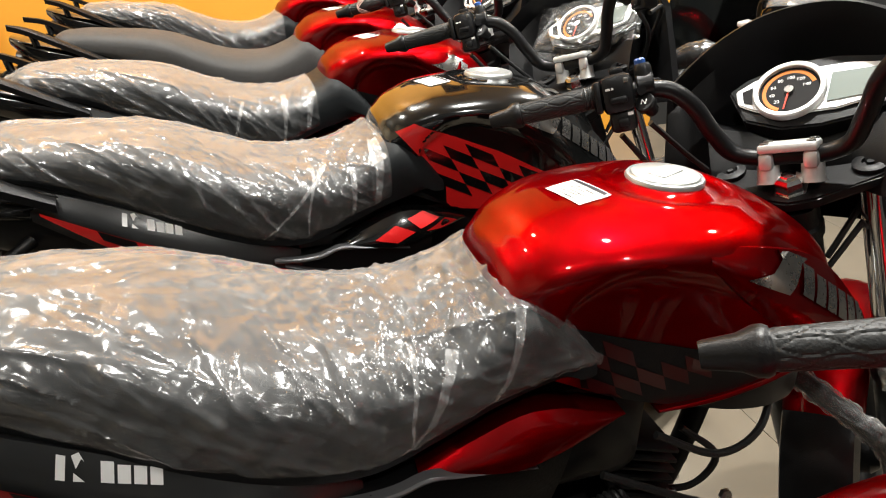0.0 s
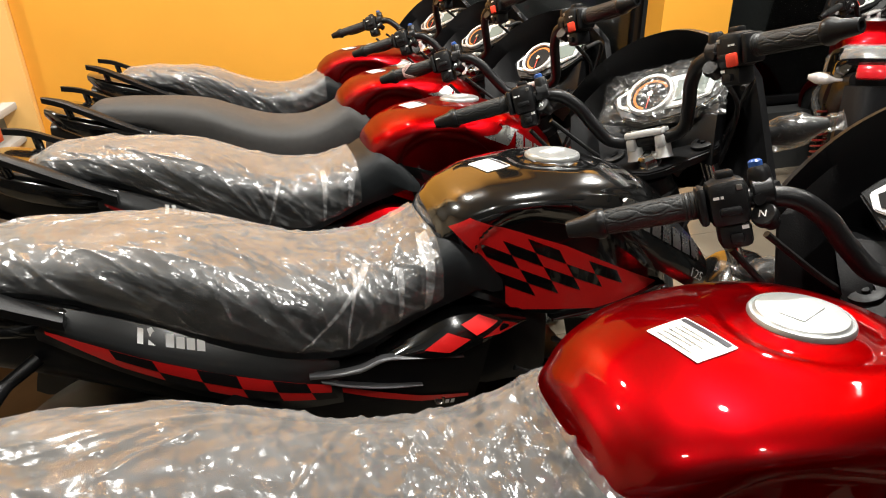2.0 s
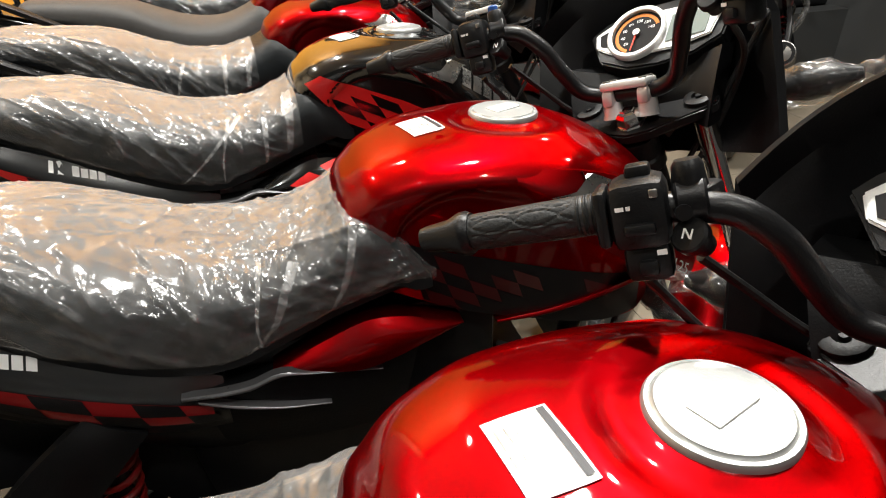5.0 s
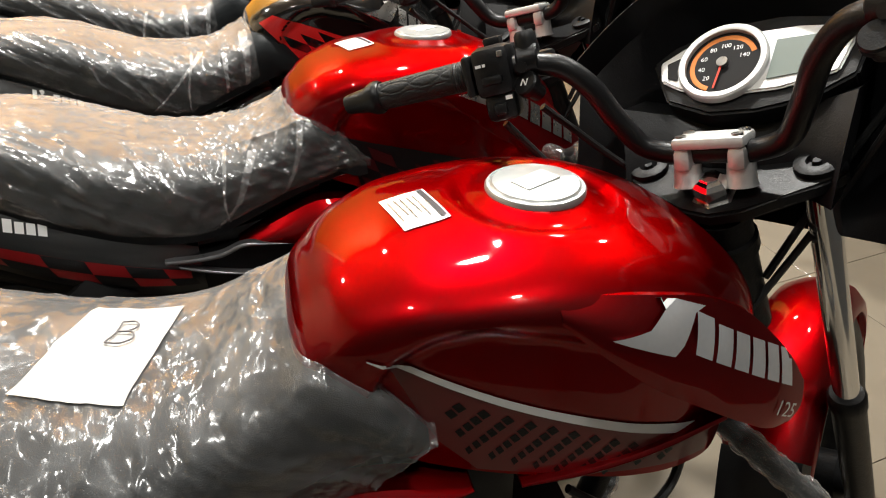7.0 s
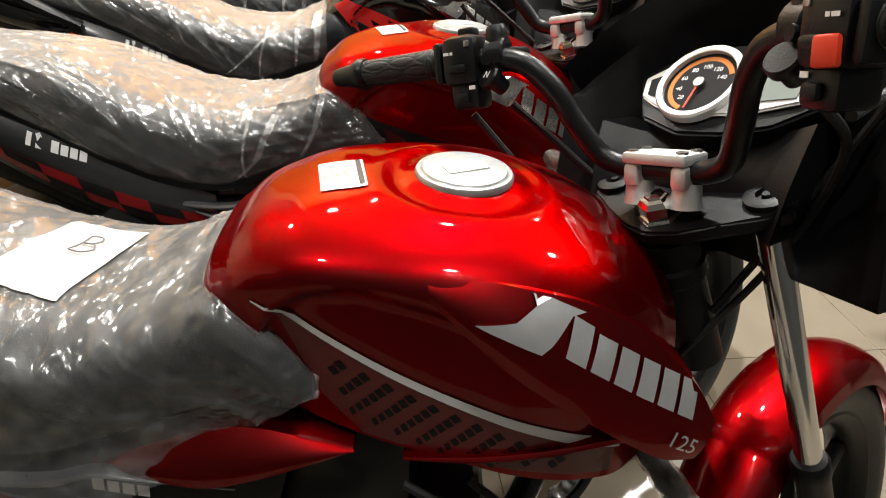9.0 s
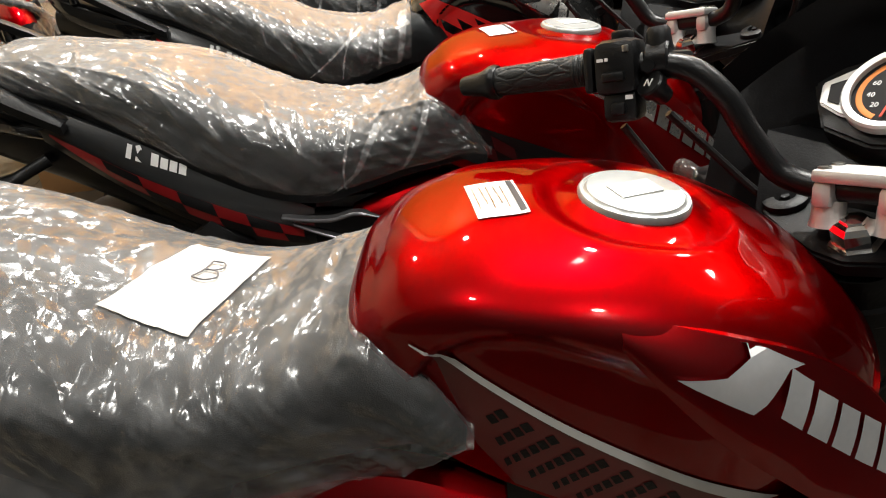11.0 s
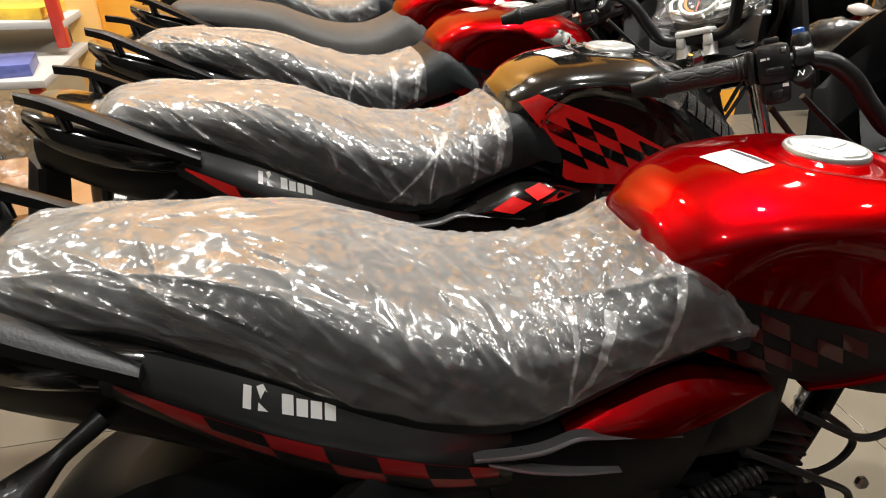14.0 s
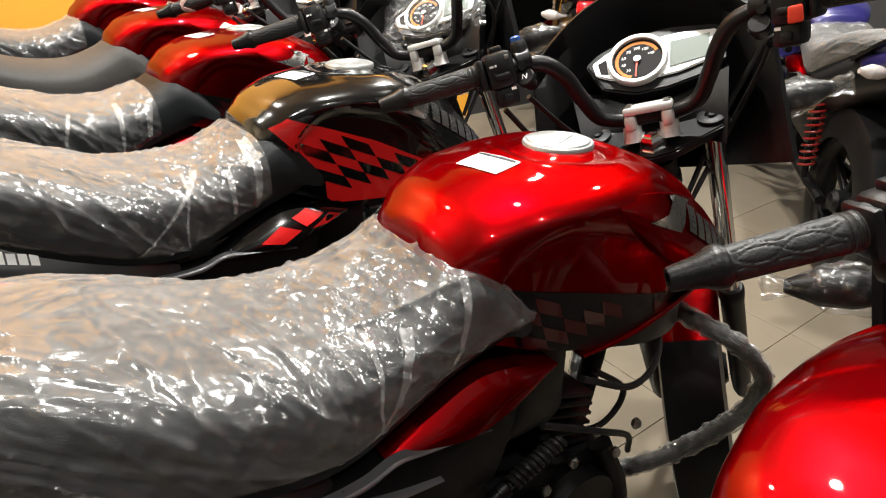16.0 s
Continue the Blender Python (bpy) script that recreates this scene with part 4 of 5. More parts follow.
# instruments: face frame of the cluster
FACE_C = NUT + Vector((0.086, -0.010, 0.104))
FACE_N = Vector((-0.76, 0.0, 0.65)).normalized()
FACE_Y = Vector((0, -1, 0))   # to the rider's right
FACE_X = FACE_N.cross(FACE_Y).normalized()   # upwards on the face


def on_face(r, up, out=0.0):
    """A place on the instrument face: to the right, upwards, and proud of it."""
    s = -1 if FACE_X.z < 0 else 1
    return FACE_C + (FACE_Y * r + FACE_X * s * up) * 0.95 + FACE_N * out


def face_plate(outline, lo, hi, bevel=0.0):
    def make():
        bm = loft([[on_face(r, u, lo) for r, u in outline], [on_face(r, u, hi) for r, u in outline]])
        if bevel:
            bmesh.ops.bevel(bm, geom=bm.edges[:], offset=bevel, segments=2, affect="EDGES")
        return bm
    return steered(make)


def ring_plate(c, r0, r1, lo, hi, a0=0.0, a1=360.0, n=48):
    def make():
        bm = bmesh.new()
        full = a1 - a0 >= 360
        ang = [radians(a0 + (a1 - a0) * k / n) for k in range(n + (0 if full else 1))]
        sec = []
        for a in ang:
            ca, sa = math.cos(a), math.sin(a)
            sec.append([bm.verts.new(on_face(c[0] + r * ca, c[1] + r * sa, h)) for r, h in ((r0, lo), (r0, hi - 0.001), (r0 + 0.002, hi), (r1 - 0.002, hi), (r1, hi - 0.002), (r1, lo))])
        for a, b in zip(sec, sec[1:] + (sec[:1] if full else [])):
            for k in range(5):
                bm.faces.new((a[k], a[k + 1], b[k + 1], b[k]))
        return bm
    return steered(make)


def cowl_mesh():
    """The black head cowl behind the instruments: a shell open towards the rider."""
    rows = []
    for i, t in enumerate(np.linspace(-1, 1, 25)):
        y = t * 0.185
        top = 0.222 - 0.085 * abs(t) ** 2.2
        x_top = 0.125 - 0.075 * abs(t) ** 1.7
        line = [(0.130 - 0.095 * abs(t), -0.075), (0.185 - 0.13 * abs(t) ** 1.5, 0.02), (0.195 - 0.125 * abs(t) ** 1.5, 0.10), (x_top + 0.035, top - 0.03), (x_top, top)]
        rows.append([L(x, y * (1.0 - 0.12 * k / 4), z) for k, (x, z) in enumerate(line)] + [L(x + 0.014, y * (1.0 - 0.12 * k / 4) * 1.04, z + 0.002) for k, (x, z) in reversed(list(enumerate(line)))])
    return loft(rows)


def cowl_back():
    bm = slab([L(0.02, -0.10, -0.03), L(0.06, -0.05, -0.02), L(0.065, 0, -0.02), L(0.06, 0.05, -0.02), L(0.02, 0.10, -0.03)], [L(0.06, -0.115, 0.075), L(0.08, -0.06, 0.06), L(0.085, 0, 0.055), L(0.08, 0.06, 0.06), L(0.06, 0.115, 0.075)], 0.06, 0.01, 20, 8, (-1, 0, 0))
    return bm


def headlamp_mesh():
    return lathe([(0.0, 0.10), (0.05, 0.098), (0.085, 0.08), (0.10, 0.04), (0.105, 0.005)], L(0.15, 0, 0.02), (1, 0, -0.12), 32)


def cable(points, r=0.004):
    def make():
        return tube([L(*p) for p in points], r, 40, 8)
    return steered(make)


def indicator(side):
    def make():
        return tube([L(0.12, side * 0.09, -0.02), L(0.140, side * 0.13, -0.014), L(0.150, side * 0.165, -0.006), L(0.155, side * 0.21, 0.0), L(0.158, side * 0.262, 0.004)], [0.008, 0.008, 0.012, 0.024, 0.023, 0.008], 30, 14)
    return steered(make)


def indicator_wrap(side):
    bm = tube([L(0.140, side * 0.125, -0.014), L(0.150, side * 0.165, -0.006), L(0.155, side * 0.21, 0.0), L(0.160, side * 0.285, 0.004)], [0.013, 0.024, 0.031, 0.029, 0.012, 0.018], 50, 26)
    for v in bm.verts:
        q = v.co * 60
        v.co += Vector((noise.noise(q), noise.noise(q + Vector((7, 0, 0))), noise.noise(q + Vector((0, 7, 0))))) * 0.005
    bm.transform(TURNED)
    return bm


def dial_wrap(seed):
    rows = []
    bm = bmesh.new()
    for i in range(60):
        row = []
        for j in range(44):
            r, u = -0.125 + 0.25 * i / 59, -0.075 + 0.145 * j / 43
            edge = max(abs(r) / 0.125, abs(u - 0.0) / 0.075)
            p = Vector((r * 30, u * 30, seed))
            h = 0.020 - 0.016 * edge ** 3 + 0.005 * ridge(p, 3) + 0.003 * ridge(p * 2.3, 3)
            row.append(bm.verts.new(TURNED @ on_face(r, u, h)))
        rows.append(row)
    for a, c in zip(rows, rows[1:]):
        for k in range(43):
            bm.faces.new((a[k], a[k + 1], c[k + 1], c[k]))
    return bm


def guard_mesh(side):
    def make():
        pts = [(0.20, -0.03, 0.640), (0.235, -0.10, 0.612), (0.262, -0.145, 0.592), (0.296, -0.172, 0.556), (0.312, -0.190, 0.516), (0.302, -0.185, 0.468), (0.270, -0.160, 0.415), (0.225, -0.125, 0.365), (0.165, -0.075, 0.318), (0.12, -0.05, 0.315)]
        p = curve_through(pts, 110)
        n = len(p)
        r = [0.0135 + 0.0014 * noise.noise(Vector((k * 0.35, side, 2))) + 0.0006 * math.sin(k * 0.9) for k in range(n)]
        bm = tube(p, r, n, 14, smooth=False)
        for v in bm.verts:
            v.co += Vector((noise.noise(v.co * 90), noise.noise(v.co * 90 + Vector((9, 0, 0))), noise.noise(v.co * 90 + Vector((0, 9, 0))))) * 0.0022
        return bm if side < 0 else mirrored(bm)
    return make


def coil_mesh(a, b, r, wire, turns):
    d = Vector(b) - Vector(a)
    q = Vector((0, 0, 1)).rotation_difference(d.normalized())
    pts = [Vector(a) + d * t + q @ Vector((r * math.cos(2 * math.pi * turns * t), r * math.sin(2 * math.pi * turns * t), 0)) for t in np.linspace(0, 1, int(turns * 16))]
    return tube([tuple(p) for p in pts], wire, len(pts), 7, smooth=False)


def engine_block():
    bm = block((0.28, 0.20, 0.20), pose(-0.08, 0, 0.36), 0.03)
    lathe([(-0.11, 0.085), (-0.125, 0.080), (-0.130, 0.06)], (-0.13, 0, 0.36), (0, 1, 0), 32, bm)
    lathe([(0.10, 0.075), (0.125, 0.070)], (-0.01, 0, 0.36), (0, -1, 0), 32, bm)
    return bm


def fin(k):
    def make():
        return block((0.11, 0.17, 0.006), pose(-0.02, 0, 0.44 + 0.018 * k, 0, 20, 0), 0.002)
    return make


FRAME_TUBES = [([(0.16, 0, 0.86), (0.12, 0, 0.72), (-0.02, 0, 0.68), (-0.30, 0.0, 0.66)], 0.022), ([(0.17, 0, 0.74), (0.135, 0, 0.60), (0.10, 0, 0.44), (0.05, 0, 0.30)], 0.018)]
for fs in (-1, 1):
    FRAME_TUBES += [([(-0.28, fs * 0.06, 0.66), (-0.45, fs * 0.085, 0.68), (-0.70, fs * 0.085, 0.76), (-0.86, fs * 0.06, 0.80)], 0.013), ([(-0.30, fs * 0.06, 0.66), (-0.27, fs * 0.07, 0.45), (-0.25, fs * 0.07, 0.30)], 0.015), ([(-0.33, fs * 0.075, 0.45), (-0.5, fs * 0.085, 0.58), (-0.66, fs * 0.085, 0.74)], 0.011)]


def head_tube():
    return lathe([(0.0, 0.030), (-0.03, 0.030), (-0.034, 0.033), (-0.05, 0.033), (-0.054, 0.029), (-0.17, 0.028)], NUT - AXIS * 0.035, AXIS, 20)


def battery_box():
    return block((0.15, 0.20, 0.17), pose(-0.11, 0, 0.625), 0.03, block((0.30, 0.21, 0.25), pose(-0.33, 0, 0.56, 0, -8, 0), 0.03))


def swingarm(s):
    return lambda: tube([(-0.25, s * 0.075, 0.33), (-0.5, s * 0.085, 0.31), (AXLE_R.x, s * 0.09, 0.295)], 0.019, 12, 10)


def lower_shroud():
    """The body-coloured fin in front of the engine."""
    top = [(-0.050, -0.128, 0.676), (0.02, -0.133, 0.683), (0.09, -0.134, 0.695), (0.160, -0.130, 0.710)]
    low = [(-0.050, -0.128, 0.672), (0.02, -0.133, 0.675), (0.09, -0.134, 0.686), (0.160, -0.130, 0.703)]
    return slab(top, low, 0.02, 0.003, 20, 5)


def checks(us, zf, cols, rows, step, height, slope):
    """Slanting check squares below a line, touching at their corners."""
    def knot(i, j):
        return (us + i * step + j * slope, zf(us + i * step) - j * height)
    return [[knot(i, j), knot(i + 1, j), knot(i + 1, j + 1), knot(i, j + 1)] for i in range(cols) for j in range(rows) if (i + j) % 2 == 0]


def motorcycle(x, y, heading, tank=RED, fender=RED, seed=1, covered=True, front=-0.225, hem=0.0, flare=0.0, film=FILM, wing=True, seat_mat=VINYL, label="", pattern="checks", tied=False, detail=2, lean=2.5, stripe=False, rough=1.0, tail=BLACK, group='motorcycles in the row', wrapped=False, folds=()):
    bike = tagged(new("motorcycle"), label, "motorcycle", group)
    bike.matrix_world = pose(x, y, 0.92, 0, 0, heading) @ pose(0, 0, 0, -lean) @ pose(0, 0, -0.92)
    # tank and its fittings
    body = shared("tank", tank_mesh, tank, "fuel_tank", bike)
    cap = shared("cap", lambda: lathe([(0.0, 0.047), (0.004, 0.047), (0.0065, 0.0455), (0.0068, 0.043), (0.0058, 0.0425), (0.0068, 0.041), (0.0085, 0.040), (0.0095, 0.028), (0.0098, 0.002)], (0, 0, 0.916), (0.02, 0, 1), 48), CAP, "filler_cap", body, "satin silver filler cap")
    shared("capflap", lambda: block((0.042, 0.024, 0.004), pose(0.0, 0.0, 0.9255, 0, 0, 25), 0.0015), ALU, "key_flap", cap)
    if detail > 0:
        stk = shared("sticker", lambda: spread_on([[(-0.142, 0.030), (-0.099, 0.034), (-0.088, -0.030), (-0.130, -0.034)]], TANK_TREE, 1, 0.0012, 0.008, True), WHITE, "sticker", body, "white printed label")
        shared("stk_band", lambda: spread_on([[(-0.106, 0.031), (-0.101, 0.0315), (-0.0905, -0.026), (-0.0955, -0.0265)]], TANK_TREE, 1, 0.0020, 0.010, True), INK, "print_band", stk)
        for k in range(5):
            shared("stk_line%d" % k, lambda k=k: spread_on([[(-0.136 + 0.006 * k, 0.022), (-0.1348 + 0.006 * k, 0.022), (-0.1268 + 0.006 * k, -0.020 + 0.008 * (k % 2)), (-0.128 + 0.006 * k, -0.020 + 0.008 * (k % 2))]], TANK_TREE, 1, 0.0020, 0.012, True), STEEL, "print_line", stk)
    for s in (-1, 1):
        sh = shared("shroud%d" % s, (lambda: shroud()) if s < 0 else (lambda: mirrored(shroud())), tank, "tank_shroud", bike)
        if s < 0:
            for k, poly in enumerate(bar_shapes(6, 0.078, 0.832, 0.212, 0.746, 0.027, 0.006, 0.80, 1.1)):
                shared("plate%d" % k, lambda poly=poly: spread_on([poly], SHROUD_TREE, -1, 0.003, 0.012), SILVER if stripe else STEEL, "badge_plate", sh)
            shared('spike', lambda: spread_on([[(0.004, 0.860), (0.036, 0.862), (0.052, 0.872), (0.046, 0.889), (0.064, 0.876), (0.094, 0.862), (0.082, 0.861), (0.066, 0.842), (0.058, 0.836)]], SHROUD_TREE, -1, 0.003, 0.012), SILVER if stripe else STEEL, 'badge_plate', sh)
            if detail > 1:
                def number():
                    bm = letters("125", 0.026, 0.2)
                    bm.transform(Matrix(((0.86, 0.1, 0, 0.184), (-0.56, 0.9, 0, 0.732), (0, 0, 1, 0), (0, 0, 0, 1))))
                    for v in bm.verts:
                        hit, nor, _, _ = SHROUD_TREE.ray_cast(Vector((v.co.x, -0.6, v.co.y)), Vector((0, 1, 0)))
                        v.co = (hit if hit else Vector((v.co.x, -0.13, v.co.y))) + Vector((0, -0.0025, 0))
                    return bm
                shared("number", number, SILVER, "badge_number", sh)
    if stripe:
        line = curve_through([(-0.180, 0.848), (-0.155, 0.835), (-0.118, 0.812), (-0.070, 0.784), (-0.017, 0.757), (0.041, 0.731), (0.111, 0.704), (0.165, 0.684)], 30)
        wide = np.interp(np.linspace(0, 1, 30), [0, 0.1, 0.6, 1], [0.0008, 0.0038, 0.0058, 0.0075])
        polys = [[tuple(line[i] - (0, wide[i])), tuple(line[i + 1] - (0, wide[i + 1])), tuple(line[i + 1] + (0, wide[i + 1])), tuple(line[i] + (0, wide[i]))] for i in range(29)]
        shared("stripe", lambda: spread_on(polys, TANK_TREE, -1, 0.0015, 0.02), WHITE, "stripe_decal", body, "white swoosh stripe")
        # even, deeper red from the swoosh down to the tank's lower edge
        shared("flank", lambda: spread_on([[(-0.165, 0.838), (-0.118, 0.808), (-0.070, 0.779), (-0.017, 0.752), (0.041, 0.726), (0.111, 0.698), (0.16, 0.68), (0.16, 0.645), (0.0, 0.672), (-0.09, 0.696), (-0.125, 0.74)]], TANK_TREE, -1, 0.0007, 0.012), RED_DEEP, "flank_decal", body, "darker red below the swoosh along the flank")
        polys2 = []
        for j in range(7):
            for i in range(12):
                u, z = -0.122 + i * 0.021 + (j % 2) * 0.0105 + j * 0.004, 0.800 - 0.50 * (i * 0.021 + (j % 2) * 0.0105) - j * 0.0125
                g = 0.0068 - 0.0005 * j
                if z > 0.668 and u < 0.14 and z < 0.784 - 0.50 * (u + 0.10):
                    polys2.append([(u - g, z + 0.002), (u, z + 0.0065), (u + g, z - 0.002), (u, z - 0.0065)])
        shared("diamonds", lambda: spread_on(polys2, TANK_TREE, -1, 0.0012, 0.03), BLACK_MATT, "diamond_decal", body, "black diamond pattern")["kind"] = "stuff"
    else:
        if tank is BLACK:
            field = [(-0.215, 0.850), (-0.186, 0.866), (-0.110, 0.837), (-0.032, 0.806), (0.060, 0.757), (0.150, 0.709), (0.150, 0.690), (0.060, 0.680), (-0.018, 0.688), (-0.125, 0.698), (-0.128, 0.745), (-0.160, 0.785)]
            shared("field", lambda: spread_on([field], TANK_TREE, -1, 0.001, 0.012), RED_FLAT, "flank_decal", body, "bright red field along the flank")
            cells = checks(-0.200, lambda u: 0.870 - 0.48 * (u + 0.19), 8, 7, 0.052, 0.0260, 0.014)
            cells = [p for p in cells if sum(b - 0.838 + 0.50 * (a + 0.11) for a, b in p) / 4 < 0.004 and min(b for _, b in p) > 0.680 and min(a for a, _ in p) > -0.20 and max(a for a, _ in p) < 0.12]
            for k, poly in enumerate(cells):
                shared("check%d" % k, lambda poly=poly: spread_on([poly], TANK_TREE, -1, 0.0022, 0.015), BLACK, "check_decal", body)
        else:
            shared('band_low', lambda: spread_on([[(-0.165, 0.800), (-0.06, 0.772), (0.05, 0.738), (0.175, 0.700), (0.175, 0.640), (0.02, 0.640), (-0.06, 0.655), (-0.140, 0.700)]], TANK_TREE, -1, 0.001, 0.012), BLACK_SATIN, 'flank_decal', body, 'black band along the flank')
            cells = checks(-0.190, lambda u: 0.858 - 0.50 * (u + 0.165), 10, 7, 0.036, 0.023, 0.008)
            cells = [p for p in cells if min(b for _, b in p) > 0.680 and max(a for a, _ in p) < 0.165 and min(a for a, _ in p) > -0.17 and max(z - 0.790 + 0.30 * (u + 0.15) for u, z in p) < 0.004]
            for k, poly in enumerate(cells):
                shared("check%d" % k, lambda poly=poly: spread_on([poly], TANK_TREE, -1, 0.0022, 0.015), RED_DARK, "check_decal", body)
    # seat
    seat = shared("seat", seat_mesh, seat_mat, "seat", bike)
    if covered:
        bag = cover_mesh(seed, front if not wing else -0.128, hem, flare, rough)
        over = BVHTree.FromBMesh(bag) if folds else None
        cover = part("seat_cover", bag, film, bike, "wrinkled clear plastic cover", 70)
        for k, (ua, ub, uc, wide) in enumerate(folds):
            # a doubled strip of film, drawn down across the flank
            line = curve_through([(ua, 0.835 if ua > -0.26 else 0.800), ((ua + ub) / 2, 0.775), (ub, 0.740), (uc, 0.700)], 14)
            half = np.interp(np.linspace(0, 1, 14), [0, 0.3, 1], [wide * 0.5, wide * 0.42, wide * 0.2])
            strip_polys = [[(p[0] - w0, p[1]), (p[0] + w0, p[1]), (q[0] + w1, q[1]), (q[0] - w1, q[1])] for p, q, w0, w1 in zip(line, line[1:], half, half[1:])]
            part("film_fold", spread_on(strip_polys, over, -1, 0.0022, 0.006), FILM_FOLD, cover, "milky fold of doubled film", 70)
    # tail and side panels
    for s in (-1, 1):
        tp = shared("tailpanel%d" % s, tail_panel if s < 0 else (lambda: mirrored(tail_panel())), PANEL, "tail_panel", bike)
        if s < 0:
            shared("mark1", lambda: spread_on([[(-0.668, 0.777), (-0.661, 0.774), (-0.663, 0.757), (-0.670, 0.760)], [(-0.657, 0.773), (-0.645, 0.774), (-0.654, 0.763)], [(-0.656, 0.761), (-0.648, 0.752), (-0.657, 0.755)]], TAIL_TREE, -1, 0.0015), WHITE, "maker_mark", tp)
            for k, poly in enumerate(bar_shapes(4, -0.636, 0.748, -0.585, 0.730, 0.013, 0.001, 0.8, 1.15)):
                shared("word%d" % k, lambda poly=poly: spread_on([poly], TAIL_TREE, -1, 0.0015), WHITE, "mark_bar", tp)
            red = RED_FLAT if tank is BLACK else RED_CHECK
            def strip(u, f):
                hi, lo = np.interp(u, [-0.777, -0.66, -0.57, -0.42], [0.792, 0.737, 0.698, 0.638]), np.interp(u, [-0.777, -0.69, -0.60, -0.53, -0.42], [0.788, 0.724, 0.676, 0.642, 0.612])
                return (u, float(hi + (lo - hi) * f))
            us = np.linspace(-0.777, -0.422, 18)
            shared("tailstrip", lambda: spread_on([[strip(a, 0), strip(b, 0), strip(b, 1), strip(a, 1)] for a, b in zip(us, us[1:])], TAIL_TREE, -1, 0.0012, 0.02), red, "stripe_decal", tp, "red stripe")
            ks = (-0.705, -0.655, -0.602, -0.552, -0.505, -0.458, -0.425)
            for i, (a, b) in enumerate(zip(ks, ks[1:])):
                f0, f1 = (0.0, 0.5) if i % 2 == 0 else (0.5, 1.02)
                poly = [strip(a + 0.012 * f0, f0), strip(b + 0.012 * f0, f0), strip(b + 0.012 * f1, f1), strip(a + 0.012 * f1, f1)]
                shared("tailcheck%d" % i, lambda poly=poly: spread_on([poly], TAIL_TREE, -1, 0.0022, 0.02), BLACK_SATIN, "check_decal", tp)
        sp = shared("sidepanel%d" % s, side_panel if s < 0 else (lambda: mirrored(side_panel())), RED if tank is not BLACK else BLACK, "side_panel", bike)
        if s < 0 and tank is BLACK:
            for k, poly in enumerate(([(-0.275, 0.672), (-0.235, 0.692), (-0.200, 0.678), (-0.235, 0.662)], [(-0.212, 0.700), (-0.180, 0.708), (-0.150, 0.694), (-0.190, 0.682)], [(-0.180, 0.676), (-0.140, 0.692), (-0.115, 0.684), (-0.150, 0.676)])):
                shared("sidecheck%d" % k, lambda poly=poly: spread_on([poly], SIDE_TREE, -1, 0.0015, 0.02), RED_FLAT, "check_decal", sp)
        shared("trim%d" % s, panel_glint if s < 0 else (lambda: mirrored(panel_glint())), EDGE_GLINT, "panel_glint", bike)
        shared("trimlow%d" % s, lower_glint if s < 0 else (lambda: mirrored(lower_glint())), EDGE_GLINT, "panel_glint", bike)
        up = shared("under%d" % s, under_panel if s < 0 else (lambda: mirrored(under_panel())), BLACK_MATT, "side_cover", bike)
        if s < 0 and (stripe or tank is BLACK):
            shared("keyline", lambda: spread_on([[(-0.430, 0.628), (-0.36, 0.600), (-0.28, 0.572), (-0.20, 0.560), (-0.20, 0.566), (-0.28, 0.584), (-0.36, 0.612), (-0.425, 0.634)]], UNDER_TREE, -1, 0.002), WHITE if stripe else RED_FLAT, "keyline", up, "thin bright keyline")
            shared("sidelock", lambda: lathe([(0, 0.009), (0.004, 0.009), (0.005, 0.006), (0.003, 0.004)], (-0.25, -0.131, 0.565), (0, -1, 0.1), 18), STEEL, "cover_lock", up)
            for k, poly in enumerate(bar_shapes(4, -0.345, 0.640, -0.290, 0.630, 0.014, 0.001, 0.8, 1.1) if stripe else bar_shapes(3, -0.250, 0.556, -0.222, 0.552, 0.008, 0.001, 0.7)):
                shared("sideword%d%d" % (k, stripe), lambda poly=poly: spread_on([poly], UNDER_TREE, -1, 0.0018), WHITE, "mark_bar", up)
        shared("lowshroud%d" % s, lower_shroud if s < 0 else (lambda: mirrored(lower_shroud())), tank, "lower_shroud", bike)
        shared("rail%d" % s, grab_rail if s < 0 else (lambda: mirrored(grab_rail())), BLACK_MATT, "grab_rail", bike)
        shared("railpost%d" % s, rail_post if s < 0 else (lambda: mirrored(rail_post())), BLACK, "rail_post", bike)
    shared("tailfairing", tail_fairing, tail, "tail_cowl", bike)
    shared("hugger", rear_guard, BLACK_SATIN, "rear_mudguard", bike)
    shared("inner", inner_tail, BLACK_SATIN, "tail_underside", bike)
    shared("hanger", lambda: slab([(-0.56, -0.150, 0.66), (-0.64, -0.168, 0.60), (-0.74, -0.178, 0.50)], [(-0.50, -0.150, 0.62), (-0.58, -0.168, 0.54), (-0.70, -0.178, 0.44)], 0.018, 0.008, 16, 6), BLACK_SATIN, "footrest_bracket", bike)
    shared("mufflercap", lambda: lathe([(0, 0.030), (0.004, 0.047), (0.03, 0.048), (0.035, 0.044)], (-1.0, -0.170, 0.555), (1, 0, -0.28), 24), STEEL, "exhaust_cap", bike)
    for s in (-1, 1):
        ind = shared("indicator%d" % s, indicator(s), BLACK_SATIN, "front_indicator", bike)
        shared("indwrap%d" % s, lambda s=s: indicator_wrap(s), FILM_WRAP, "wrapping", ind, "crumpled clear plastic wrapping", 70)
        if s < 0:
            shared("tag", steered(lambda: block((0.004, 0.034, 0.022), Matrix.Translation(L(0.145, -0.128, -0.004)) @ pose(0, 0, 0, 0, 0, 20), 0.001)), GREEN, "paper_tag", ind, "green paper tag")
